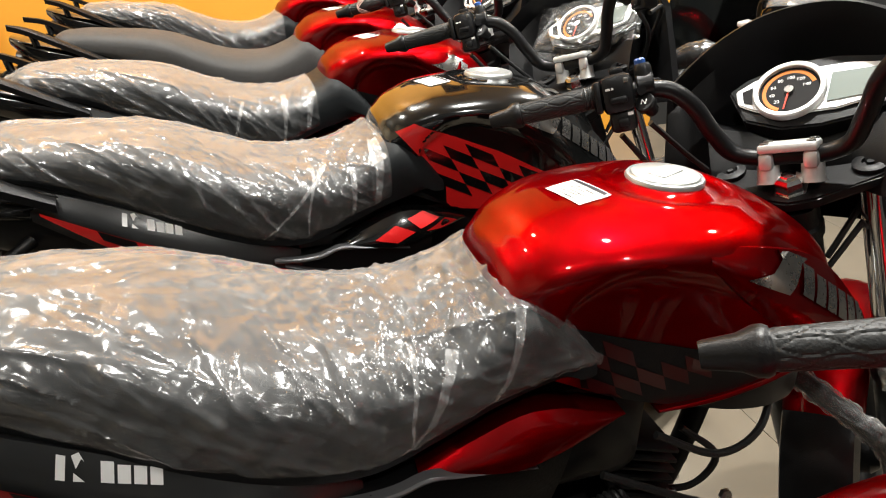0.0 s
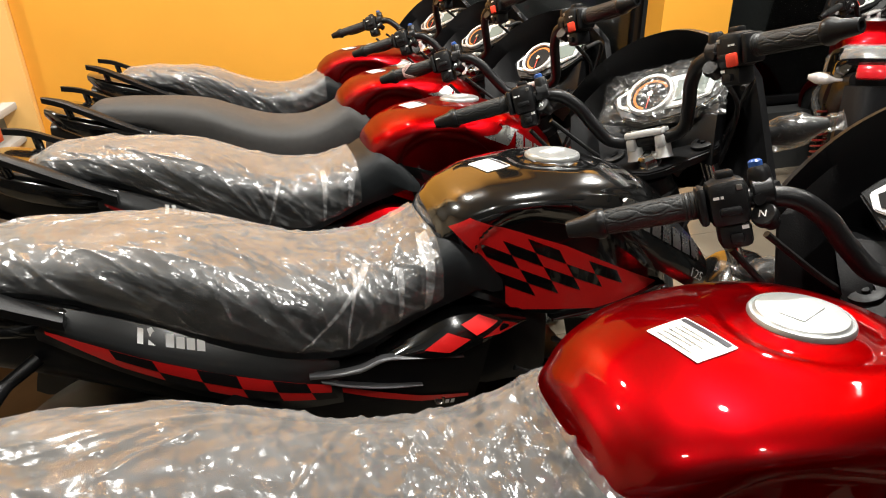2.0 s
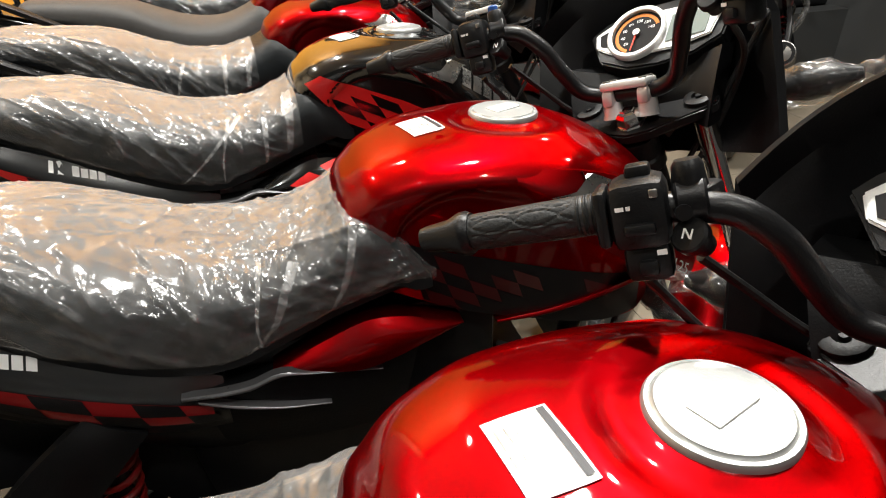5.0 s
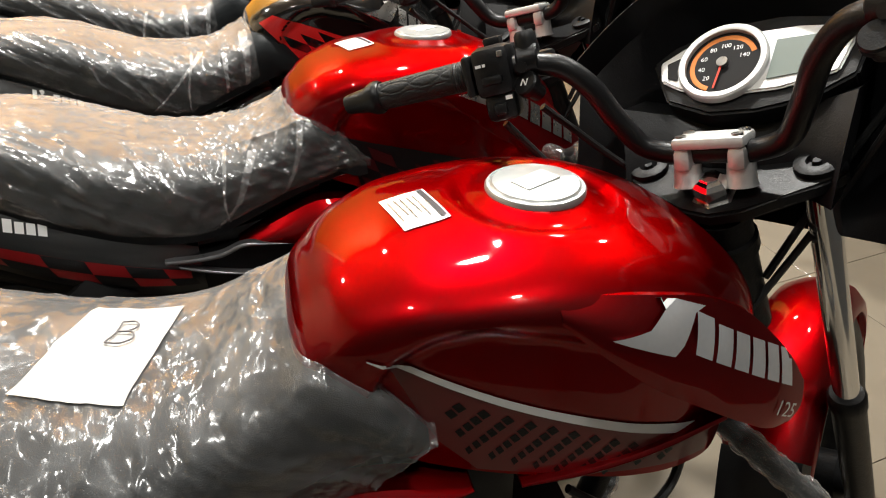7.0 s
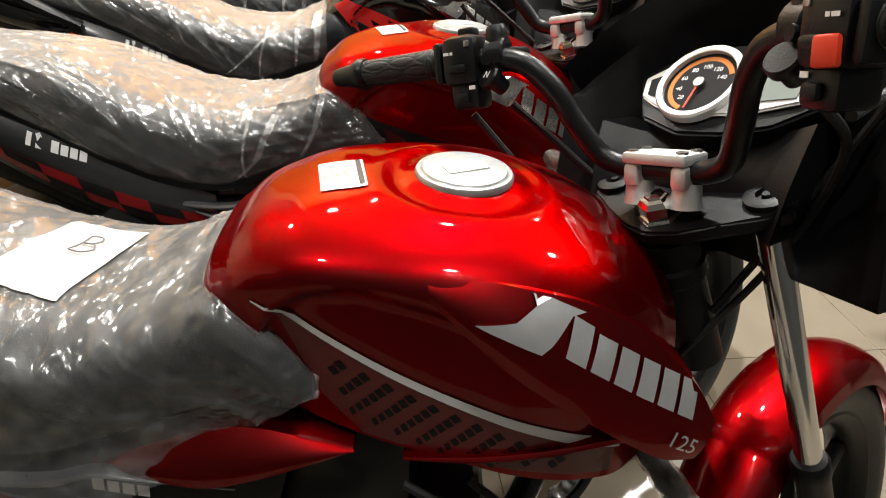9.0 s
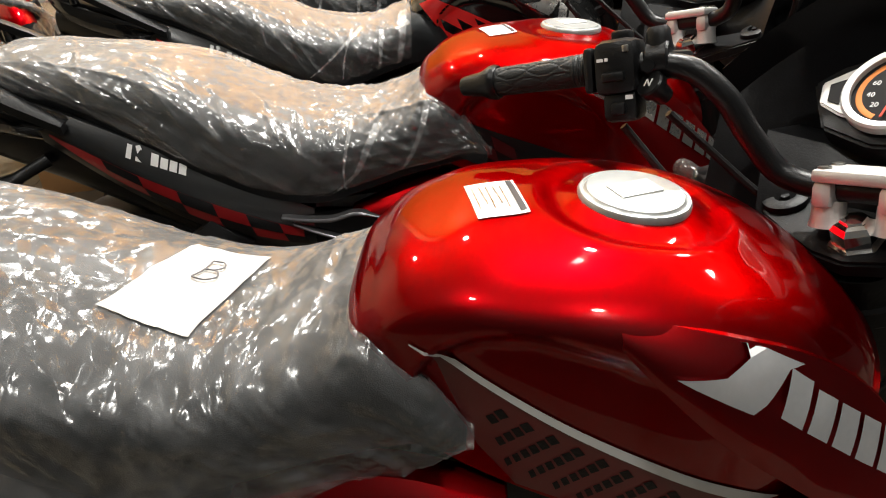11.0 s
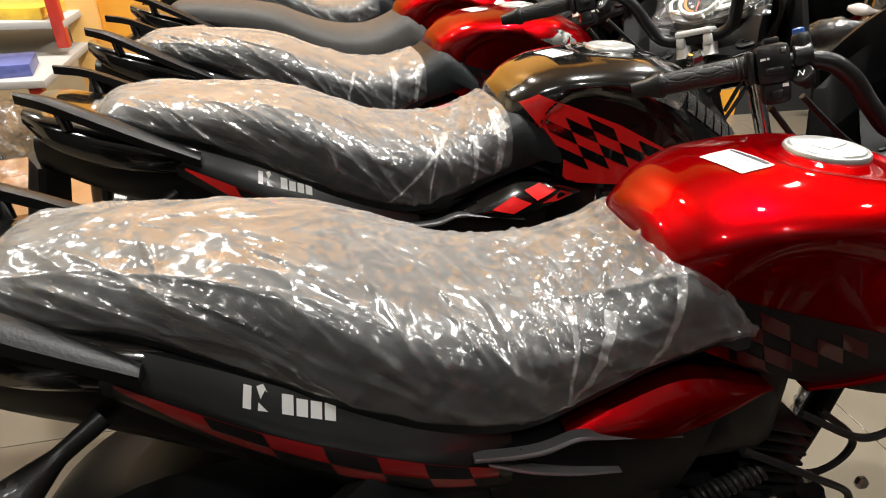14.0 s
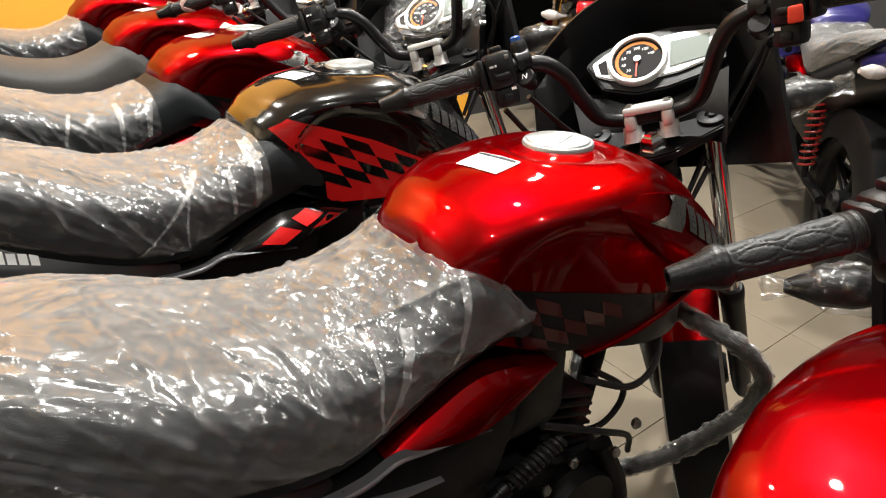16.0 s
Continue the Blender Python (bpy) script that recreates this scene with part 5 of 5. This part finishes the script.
        if group != "motorcycles in the row":
            shared("rearind%d" % s, lambda s=s: tube([(-0.94, s * 0.07, 0.80), (-0.95, s * 0.12, 0.80), (-0.955, s * 0.15, 0.805), (-0.96, s * 0.19, 0.81)], [0.006, 0.007, 0.02, 0.022, 0.008], 24, 12), LENS_CLEAR, "rear_indicator", bike)
        else:
            shared("rearstalk%d" % s, lambda s=s: tube([(-0.80, s * 0.11, 0.745), (-0.85, s * 0.15, 0.72), (-0.885, s * 0.19, 0.70), (-0.905, s * 0.25, 0.69)], [0.010, 0.009, 0.022, 0.026, 0.010], 26, 14), BLACK_SATIN, "rear_indicator", bike)
            shared("rearwrap%d" % s, lambda s=s: grown(tube([(-0.862, s * 0.16, 0.715), (-0.885, s * 0.19, 0.70), (-0.907, s * 0.262, 0.688)], [0.014, 0.028, 0.030, 0.014], 36, 22), 0.004, 1.6), FILM_WRAP, "wrapping", bike, "crumpled clear plastic wrapping", 70)
    if wrapped:
        part("dial_wrap", dial_wrap(seed), FILM_WRAP, bike, "clear plastic sheet over the instruments", 70)
    if group != "motorcycles in the row":
        shared("taillamp", lambda: block((0.03, 0.09, 0.05), pose(-1.03, 0, 0.842, 0, 20, 0), 0.012), LENS_RED, "tail_lamp", bike, "red tail lamp")
    # running gear
    fr = shared("frame", head_tube, BLACK_MATT, "frame", bike)
    for k, (pts, rad) in enumerate(FRAME_TUBES):
        shared("frametube%d" % k, lambda pts=pts, rad=rad: tube(pts, rad, 24, 12), BLACK_MATT, "frame_tube", fr)
    shared("battery", battery_box, BLACK_SATIN, "centre_box", bike)
    shared("engine", engine_block, BLACK_MATT, "engine", bike)
    for k in range(8):
        shared("fin%d" % k, fin(k), BLACK_MATT, "cooling_fin", bike)
    for s in (-1, 1):
        shared("swingarm%d" % s, swingarm(s), BLACK_MATT, "swingarm", bike)
        sh = shared("shock%d" % s, lambda s=s: lathe([(0, 0.012), (0.33, 0.012), (0.33, 0.022), (0.36, 0.022)], (-0.578, s * 0.122, 0.34), (0.1, 0, 1), 16), BLACK_MATT, "shock_absorber", bike)
        shared("coil%d" % s, lambda s=s: coil_mesh((-0.575, s * 0.122, 0.38), (-0.552, s * 0.122, 0.62), 0.026, 0.0048, 10), SPRING_RED, "coil_spring", sh, "red coil spring")
    shared("muffler", lambda: tube([(0.04, -0.10, 0.46), (0.075, -0.12, 0.34), (0.02, -0.13, 0.24), (-0.2, -0.14, 0.24), (-0.45, -0.155, 0.34), (-0.70, -0.165, 0.47), (-1.0, -0.170, 0.555)], [0.018, 0.018, 0.018, 0.02, 0.030, 0.050, 0.052, 0.050, 0.044], 46, 18), BLACK_MATT, "exhaust", bike)
    shared("plateholder", lambda: slab([(-1.00, -0.07, 0.79), (-1.03, 0.0, 0.795), (-1.00, 0.07, 0.79)], [(-1.06, -0.075, 0.46), (-1.10, 0.0, 0.45), (-1.06, 0.075, 0.46)], 0.012, 0.01, 14, 10, (-1, 0, 0)), BLACK_SATIN, "rear_flap", bike)
    shared("brakecyl", lambda: lathe([(0, 0.009), (0.03, 0.009), (0.032, 0.012), (0.045, 0.012)], (-0.215, -0.134, 0.505), (0.83, 0, 0.4), 16), BLACK_SATIN, "brake_cylinder", bike)
    for k in range(5):
        shared("bolt%d" % k, lambda k=k: lathe([(0, 0.009), (0.006, 0.009), (0.009, 0.006)], (-0.10 + 0.045 * k, -0.128 - 0.004 * (k % 2), 0.47 + 0.03 * ((k * 7) % 3)), (0, -1, 0.2), 6), STEEL, "engine_bolt", bike)
    for k, pts in enumerate(([(-0.12, -0.135, 0.60), (-0.02, -0.150, 0.55), (0.05, -0.14, 0.50), (0.10, -0.11, 0.42)], [(-0.05, -0.13, 0.64), (0.04, -0.145, 0.60), (0.12, -0.12, 0.60), (0.18, -0.06, 0.66)], [(0.02, -0.09, 0.60), (0.08, -0.10, 0.54), (0.06, -0.08, 0.47), (0.02, -0.05, 0.45)])):
        shared("hose%d" % k, lambda pts=pts: tube(pts, 0.005, 30, 8), RUBBER, "hose", bike)
    shared("boot", lambda: coil_mesh((-0.168, -0.135, 0.526), (-0.085, -0.135, 0.560), 0.009, 0.004, 11), RUBBER, "brake_boot", bike, "ribbed black rubber boot")
    for key, c, r, half, turn in (("f", AXLE_F, 0.297, 0.045, True), ("r", AXLE_R, 0.297, 0.052, False)):
        wheel = tagged(new("wheel"))
        wheel.parent = bike
        shared("tyre" + key, tyre_mesh(c, r, half, turn), RUBBER, "tyre", wheel)
        shared("rim" + key, rim_mesh(c, r, half, turn), BLACK_MATT, "rim", wheel)
        shared("hub" + key, hub_mesh(c, turn), BLACK_MATT, "hub", wheel)
        for k in range(6):
            shared("spoke%d" % k + key, spoke_mesh(c, r, k, turn), BLACK_MATT, "spoke", wheel)
    # steered parts
    shared("bar", steered(bar_mesh), BLACK_SATIN, "handlebar", bike)
    for s in (-1, 1):
        g = shared("grip%d" % s, grip_mesh(s), RUBBER, "grip", bike)
        shared("end%d" % s, bar_end(s), BLACK_SATIN, "bar_end", g)
        sw = shared("switch%d" % s, switch_box(s), BLACK_SATIN, "switch_housing", bike)
        for k, (nm, size, at, bev, mt) in enumerate(SWITCH_BITS):
            at = (at[0] * (1 if s > 0 else -1), at[1], at[2])
            shared("swbit%d%d" % (k, s), switch_piece(s, size, at, bev), (BLACK_SATIN, WHITE, STEEL)[mt], nm, sw)
        pc = shared("perch%d" % s, perch_mesh(s), BLACK_SATIN, "lever_perch", bike)
        shared("perchstub%d" % s, mirror_stub(s), BLACK_SATIN, "mirror_boss", pc)
        shared("perchblock%d" % s, perch_block(s), BLACK_SATIN, "lever_pivot", pc)
        disc = shared("percheye%d" % s, perch_eye(s, 0.0, 0.0135), BLACK_SATIN, "round_cap", pc)
        for k in range(3 if s > 0 else 0):
            shared("percheyebar%d%d" % (s, k), eye_bar(s, k), WHITE, "cap_mark", disc)
        shared("lever%d" % s, lever_mesh(s), BLACK_SATIN, "lever", bike)
        fu = shared("forkup%d" % s, fork_upper(s), CHROME, "fork_tube", bike, "chromed fork tube")
        shared("forkcap%d" % s, fork_cap(s), BLACK_MATT, "fork_cap", fu)
        shared("forklo%d" % s, fork_lower(s), BLACK_MATT, "fork_slider", bike)
        gd = shared("guard%d" % s, guard_mesh(s), BLACK_MATT, "crash_guard", bike, "crash bar wrapped in clear plastic")
        shared("guardwrap%d" % s, lambda s=s: grown(guard_mesh(s)(), 0.0030, 1.5), FILM_BAND, "wrapping", gd, "clear plastic wrapping", 70)
        if s < 0:
            def kill():
                p, d, xx, zz = on_grip(-1, 0.024, 0.0, -0.016)
                return block((0.016, 0.016, 0.020), Matrix.Translation(p + Vector((-0.026, 0, 0.0))), 0.003)
            shared("kill", steered(kill), SWITCH_RED, "kill_switch", sw, "red kill switch")
        elif not stripe:
            def blue():
                p, d, xx, zz = on_grip(1, 0.056, 0, 0.031)
                return lathe([(-0.004, 0.0072), (0.004, 0.0072), (0.006, 0.005)], p, zz, 16)
            shared("bluecap", steered(blue), BLUE, "mirror_plug", sw, "blue plastic plug")
    cl = shared("clamp", steered(clamp_mesh), ALU, "bar_clamp", bike, "cast aluminium bar clamp")
    for s in (-1, 1):
        shared("cleg%d" % s, clamp_leg(s), ALU, "clamp_leg", cl)
    for k in range(4):
        shared("cbolt%d" % k, clamp_bolt(k), STEEL, "bolt", cl)
    shared("lock", steered(lambda: lathe([(-0.004, 0.021), (0.006, 0.021), (0.009, 0.018), (0.007, 0.013), (0.011, 0.011), (0.0112, 0.004)], L(0.062, 0.004, 0.030), (-0.35, 0, 1), 24)), BLACK_SATIN, "ignition_lock", bike, "round black key lock")
    shared("yoke", steered(yoke_mesh), BLACK_SATIN, "top_yoke", bike)
    shared("nut", steered(nut_mesh), CHROME, "stem_nut", bike, "chrome hexagon nut", 25)
    shared("mud", steered(mudguard_mesh), fender, "front_mudguard", bike)
    shared("flap", steered(mudflap_mesh), BLACK_SATIN, "mud_flap", bike)
    # instruments
    shared("cowl", steered(cowl_mesh), BLACK_SATIN, "head_cowl", bike)
    shared("cowlback", steered(cowl_back), BLACK_SATIN, "instrument_tray", bike)
    shared("headlamp", steered(headlamp_mesh), LENS_CLEAR, "headlamp", bike)
    box = [(-0.108, 0.020), (-0.085, 0.040), (-0.03, 0.060), (0.03, 0.062), (0.10, 0.048), (0.118, 0.030), (0.108, -0.022), (0.07, -0.046), (0.02, -0.056), (-0.03, -0.056), (-0.08, -0.036)]
    cluster = shared("cluster", face_plate(box, -0.030, 0.0, 0.003), BLACK_SATIN, "instrument_panel", bike)
    plate = [(-0.096, 0.016), (-0.070, 0.033), (-0.03, 0.040), (0.05, 0.040), (0.100, 0.034), (0.104, 0.020), (0.092, -0.020), (0.04, -0.034), (-0.02, -0.036), (-0.066, -0.024), (-0.090, -0.010)]
    shared("plate", face_plate(plate, 0.0, 0.005, 0.002), ALU, "silver_surround", cluster, "silver surround")
    c = (-0.022, 0.004)
    shared("dial", face_plate([(c[0] + 0.041 * math.cos(a), c[1] + 0.041 * math.sin(a)) for a in np.linspace(0, 2 * math.pi, 40, endpoint=False)], 0.004, 0.0065), DIAL, "speed_dial", cluster)
    shared("bezel", ring_plate(c, 0.040, 0.048, 0.002, 0.013), ALU, "dial_bezel", cluster, "silver bezel")
    shared("band", ring_plate(c, 0.0295, 0.0375, 0.0062, 0.0070, 20, 250, 40), DIAL_ORANGE, "dial_band", cluster, "orange scale band")
    shared("lcd", face_plate([(0.030, 0.026), (0.090, 0.026), (0.084, -0.016), (0.026, -0.022)], 0.0055, 0.0065), LCD, "display", cluster, "grey-green display")
    shared("sidewin", face_plate([(-0.086, 0.012), (-0.072, 0.018), (-0.070, -0.012), (-0.082, -0.008)], 0.0055, 0.0062), DIAL, "warning_window", cluster)
    shared("hub", face_plate([(c[0] + 0.006 * math.cos(a), c[1] + 0.006 * math.sin(a)) for a in np.linspace(0, 2 * math.pi, 16, endpoint=False)], 0.0065, 0.011), STEEL, "needle_hub", cluster)
    shared("needle", face_plate([(c[0] - 0.0012, c[1]), (c[0] - 0.0055, c[1] - 0.033), (c[0] - 0.0035, c[1] - 0.033), (c[0] + 0.0012, c[1])], 0.0088, 0.0096), SWITCH_RED, "needle", cluster, "red needle")
    if detail > 1:
        for k, num in enumerate(("20", "40", "60", "80", "100", "120", "140")):
            a = radians(228 - k * 34.5)
            def numeral(num=num, a=a):
                bm = letters(num, 0.0075)
                wdt = max(v.co.x for v in bm.verts)
                for v in bm.verts:
                    v.co = on_face(c[0] + 0.023 * math.cos(a) + v.co.x - wdt / 2, c[1] + 0.023 * math.sin(a) + v.co.y - 0.003, 0.0070)
                return bm
            shared("num" + num, steered(numeral), WHITE, "numeral", cluster)
    for k, pts in enumerate(([(-0.04, 0.16, 0.10), (0.02, 0.13, 0.04), (0.07, 0.06, -0.05), (0.03, 0.0, -0.16)], [(-0.05, -0.16, 0.10), (0.03, -0.15, 0.06), (0.08, -0.08, -0.06), (0.04, 0.0, -0.18)], [(-0.07, 0.19, 0.09), (-0.02, 0.16, 0.02), (0.04, 0.10, -0.06), (0.05, 0.02, -0.14)], [(-0.05, -0.18, 0.09), (0.06, -0.17, 0.10), (0.09, -0.10, 0.0), (0.06, -0.03, -0.12)])):
        shared("cable%d" % k, cable(pts, 0.0042), RUBBER, "cable", bike)
    if tied:
        def thread():
            a, b = grip_frame(1)
            d = (b - a).normalized()
            p0 = a + d * 0.075
            q = Vector((0, 0, 1)).rotation_difference(d)
            pts = [p0 + d * 0.012 * math.sin(t * 2.1) + q @ Vector((0.0185 * math.cos(t), 0.0185 * math.sin(t), 0)) for t in np.linspace(0, 6 * math.pi, 70)]
            return tube([tuple(p) for p in pts], 0.0013, 70, 6, smooth=False)
        shared("thread", steered(thread), TIE, "tied_thread", bike, "pink thread tied round the grip")
    return bike


def grown(bm, d, rough=0.6):
    bmesh.ops.recalc_face_normals(bm, faces=bm.faces[:])
    bm.normal_update()
    for v in bm.verts:
        v.co += v.normal * (d * (1 + rough * noise.noise(v.co * 120)))
    return bm


bikes = {}
bikes["a"] = motorcycle(0.367, 0.172, 12.5, seed=11, hem=0.05, flare=0.042, stripe=True, film=FILM_MILKY, rough=0.7, label="red commuter motorcycle with a white swoosh, seat in milky plastic")
bikes["b"] = motorcycle(0.268, 0.714, 16.5, seed=22, folds=((-0.300, -0.330, -0.370, 0.013), (-0.225, -0.262, -0.300, 0.010), (-0.340, -0.352, -0.350, 0.006)), label="red motorcycle with dark checks, seat bagged in clear plastic")
bikes["c"] = motorcycle(0.085, 1.236, 20, seed=33, tank=BLACK, fender=BLACK, front=-0.235, wing=False, wrapped=True, folds=((-0.252, -0.262, -0.266, 0.018), (-0.300, -0.306, -0.312, 0.011), (-0.345, -0.420, -0.470, 0.011), (-0.365, -0.385, -0.390, 0.006)), label="black motorcycle with red checks, seat bagged in clear plastic")
bikes["d"] = motorcycle(-0.090, 1.690, 20, seed=44, tied=True, wing=False, front=-0.27, folds=((-0.285, -0.296, -0.300, 0.016), (-0.345, -0.352, -0.356, 0.012), (-0.440, -0.462, -0.480, 0.009)), label="red motorcycle with a thread tied round its grip, seat bagged", detail=1)
bikes["e"] = motorcycle(-0.250, 2.150, 20, seed=55, covered=False, seat_mat=VINYL_GREY, label="red motorcycle with a bare grey vinyl seat", detail=1)
bikes["f"] = motorcycle(-0.430, 2.650, 20, seed=66, wing=False, label="red motorcycle by the orange wall, seat bagged in plastic", detail=1)

# the opposite row, tails towards the camera
motorcycle(2.20, 2.16, 62, seed=77, tank=BLUE_BODY, fender=BLUE_BODY, tail=BLUE_BODY, wing=False, label="blue motorcycle of the opposite row with red springs", detail=0, group="motorcycles opposite")
motorcycle(1.76, 3.36, 62, seed=78, tank=RED, wing=False, label="red and black motorcycle of the opposite row", detail=0, group="motorcycles opposite")

# beside the leaflet table, its front wheel by the table's foot
motorcycle(-1.93, 1.42, 100, seed=79, wing=False, label="red and black motorcycle standing beside the leaflet table", detail=0, group="motorcycle by the table")

# ---- papers and writing on the seats ----
COVER_A = tree_of(cover_mesh(11, -0.128, 0.05, 0.042, 0.7))


def on_cover(polys, lift, fine=0.008):
    return spread_on(polys, COVER_A, 1, lift, fine, True)


sheet = tagged(part("paper_sheet", on_cover([[(-0.464, -0.040), (-0.376, -0.062), (-0.340, 0.072), (-0.424, 0.090)]], 0.0018), PAPER, None), "white paper sheet under the plastic on a seat, marked B", "paper")
sheet.matrix_world = bikes["a"].matrix_world.copy()


def pen(points, r=0.0011, lift=0.0015):
    pts = []
    for px, py in curve_through(points, 40):
        px, py = px - 0.03, py + (0.030 if lift < 0.004 else 0.004)
        hit, nor, _, _ = COVER_A.ray_cast(Vector((px, py, 2)), Vector((0, 0, -1)))
        if hit:
            pts.append(tuple(hit + Vector((0, 0, lift))))
    return tube(pts, r, len(pts), 6, smooth=False)


# the letter on the sheet: a stem and two bows
LETTER = [[(0, 0), (0.003, 0.016), (0.002, 0.034)], [(0.002, 0.034), (0.014, 0.035), (0.019, 0.028), (0.013, 0.020), (0.003, 0.018)], [(0.003, 0.018), (0.017, 0.018), (0.022, 0.009), (0.014, 0.001), (0, 0)]]
for line in LETTER:
    ca, sa = math.cos(radians(-14)), math.sin(radians(-14))
    line = [(-0.374 + x * ca - y * sa, 0.022 + x * sa + y * ca - 0.004) for x, y in line]
    part("letter_stroke", pen(line, 0.0009, 0.0045), PENCIL, sheet, "grey pencilled stroke of the letter B")
for k, line in enumerate(([(-0.650, -0.108), (-0.644, -0.085), (-0.630, -0.068), (-0.603, -0.070), (-0.618, -0.094), (-0.650, -0.108)], [(-0.640, -0.090), (-0.612, -0.098)], [(-0.606, -0.116), (-0.585, -0.085), (-0.563, -0.070), (-0.572, -0.090), (-0.588, -0.096), (-0.570, -0.104), (-0.578, -0.118), (-0.606, -0.116)])):
    mark = tagged(part("pen_mark", pen(line), INK, None), "black marker letters scrawled on a plastic seat cover", "writing", "marker strokes")
    mark.matrix_world = bikes["a"].matrix_world.copy()

# ---- behind the tails: a low table with printed leaflets, boxes, a bag ----
table = tagged(new("display_table"), "low white table with red legs, covered in leaflets", "table")
table.matrix_world = ROOM @ pose(-1.55, 3.02, 0)
part("tabletop", block((1.15, 1.0, 0.03), pose(0, 0, 0.555), 0.006), SHELF_PAINT, table)
for sx in (-1, 1):
    for sy in (-1, 1):
        part("leg", block((0.045, 0.045, 0.54), pose(sx * 0.53, sy * 0.46, 0.270), 0.005), RED_PRINT, table, "red painted leg")
part("upper_shelf", block((1.15, 0.62, 0.03), pose(0, 0.19, 0.690), 0.006), SHELF_PAINT, table)
for sx in (-1, 1):
    part("post", block((0.045, 0.045, 0.36), pose(sx * 0.55, -0.10, 0.78), 0.005), RED_PRINT, table, "red painted post")
rnd = random.Random(5)
for k in range(9):
    mat = (BLUE_PRINT, BLUE_PRINT, BLUE_PRINT, YELLOW_PRINT, YELLOW_PRINT, YELLOW_PRINT, YELLOW_PRINT, WHITE, YELLOW_PRINT)[k]
    pile = tagged(part("leaflet", block((0.30, 0.21, 0.02 + 0.012 * (k % 3)), None, 0.002), mat, None), ("stack of dark blue printed leaflets" if mat is BLUE_PRINT else "stack of plain white leaflets" if mat is WHITE else "stack of yellow printed leaflets") + " on the low table", "leaflet", "printed leaflets")
    pile.matrix_world = ROOM @ pose(-1.93 + 0.36 * (k % 3) + rnd.uniform(-0.03, 0.03), 2.66 + (0.0, 0.40, 0.62)[k // 3], (0.57 if k < 3 else 0.705) + 0.010 + 0.006 * (k % 3), 0, 0, rnd.uniform(-12, 12))
crate = tagged(new("cardboard_box"), "brown cardboard box with open flaps on the floor", "box")
crate.matrix_world = ROOM @ pose(-0.86, 2.02, 0, 0, 0, 12)
part("box_body", block((0.60, 0.32, 0.36), pose(0, 0, 0.18), 0.004), CARDBOARD, crate)
part("box_flap", block((0.60, 0.15, 0.006), pose(0, -0.225, 0.33, -35), 0.001), CARDBOARD, crate)
part("box_flap", block((0.60, 0.15, 0.006), pose(0, 0.225, 0.33, 35), 0.001), CARDBOARD, crate)


def bag_mesh():
    bm = bmesh.new()
    bmesh.ops.create_icosphere(bm, subdivisions=5, radius=1.0)
    for v in bm.verts:
        d = v.co.normalized()
        r = 1 + 0.16 * noise.noise(d * 2) + 0.10 * ridge(d * 4, 3) + 0.05 * ridge(d * 9, 3)
        v.co = Vector((d.x * 0.13 * r, d.y * 0.11 * r, 0.12 + d.z * 0.12 * r + 0.05 * max(0, d.z) ** 6))
        v.co.z = max(0.001, v.co.z)
    return bm


bag = tagged(part("plastic_bag", bag_mesh(), FILM_WRAP, None, "", 70), "crumpled clear plastic bag on a cardboard box", "bag")
bag.matrix_world = ROOM @ pose(-0.96, 2.00, 0.362)

# ---- floor tiles ----
tile_me = finish(block((0.598, 0.598, 0.008), None, 0.0006, seg=1), "tile")
tile_me.materials.append(TILE)
for iu in range(12):
    for iv in range(10):
        t = new("tile", tile_me)
        t.parent = floor
        t.matrix_world = ROOM @ pose(UL - 0.1 + 0.3 + 0.6 * iu, VN - 0.1 + 0.3 + 0.6 * iv, -0.0035)
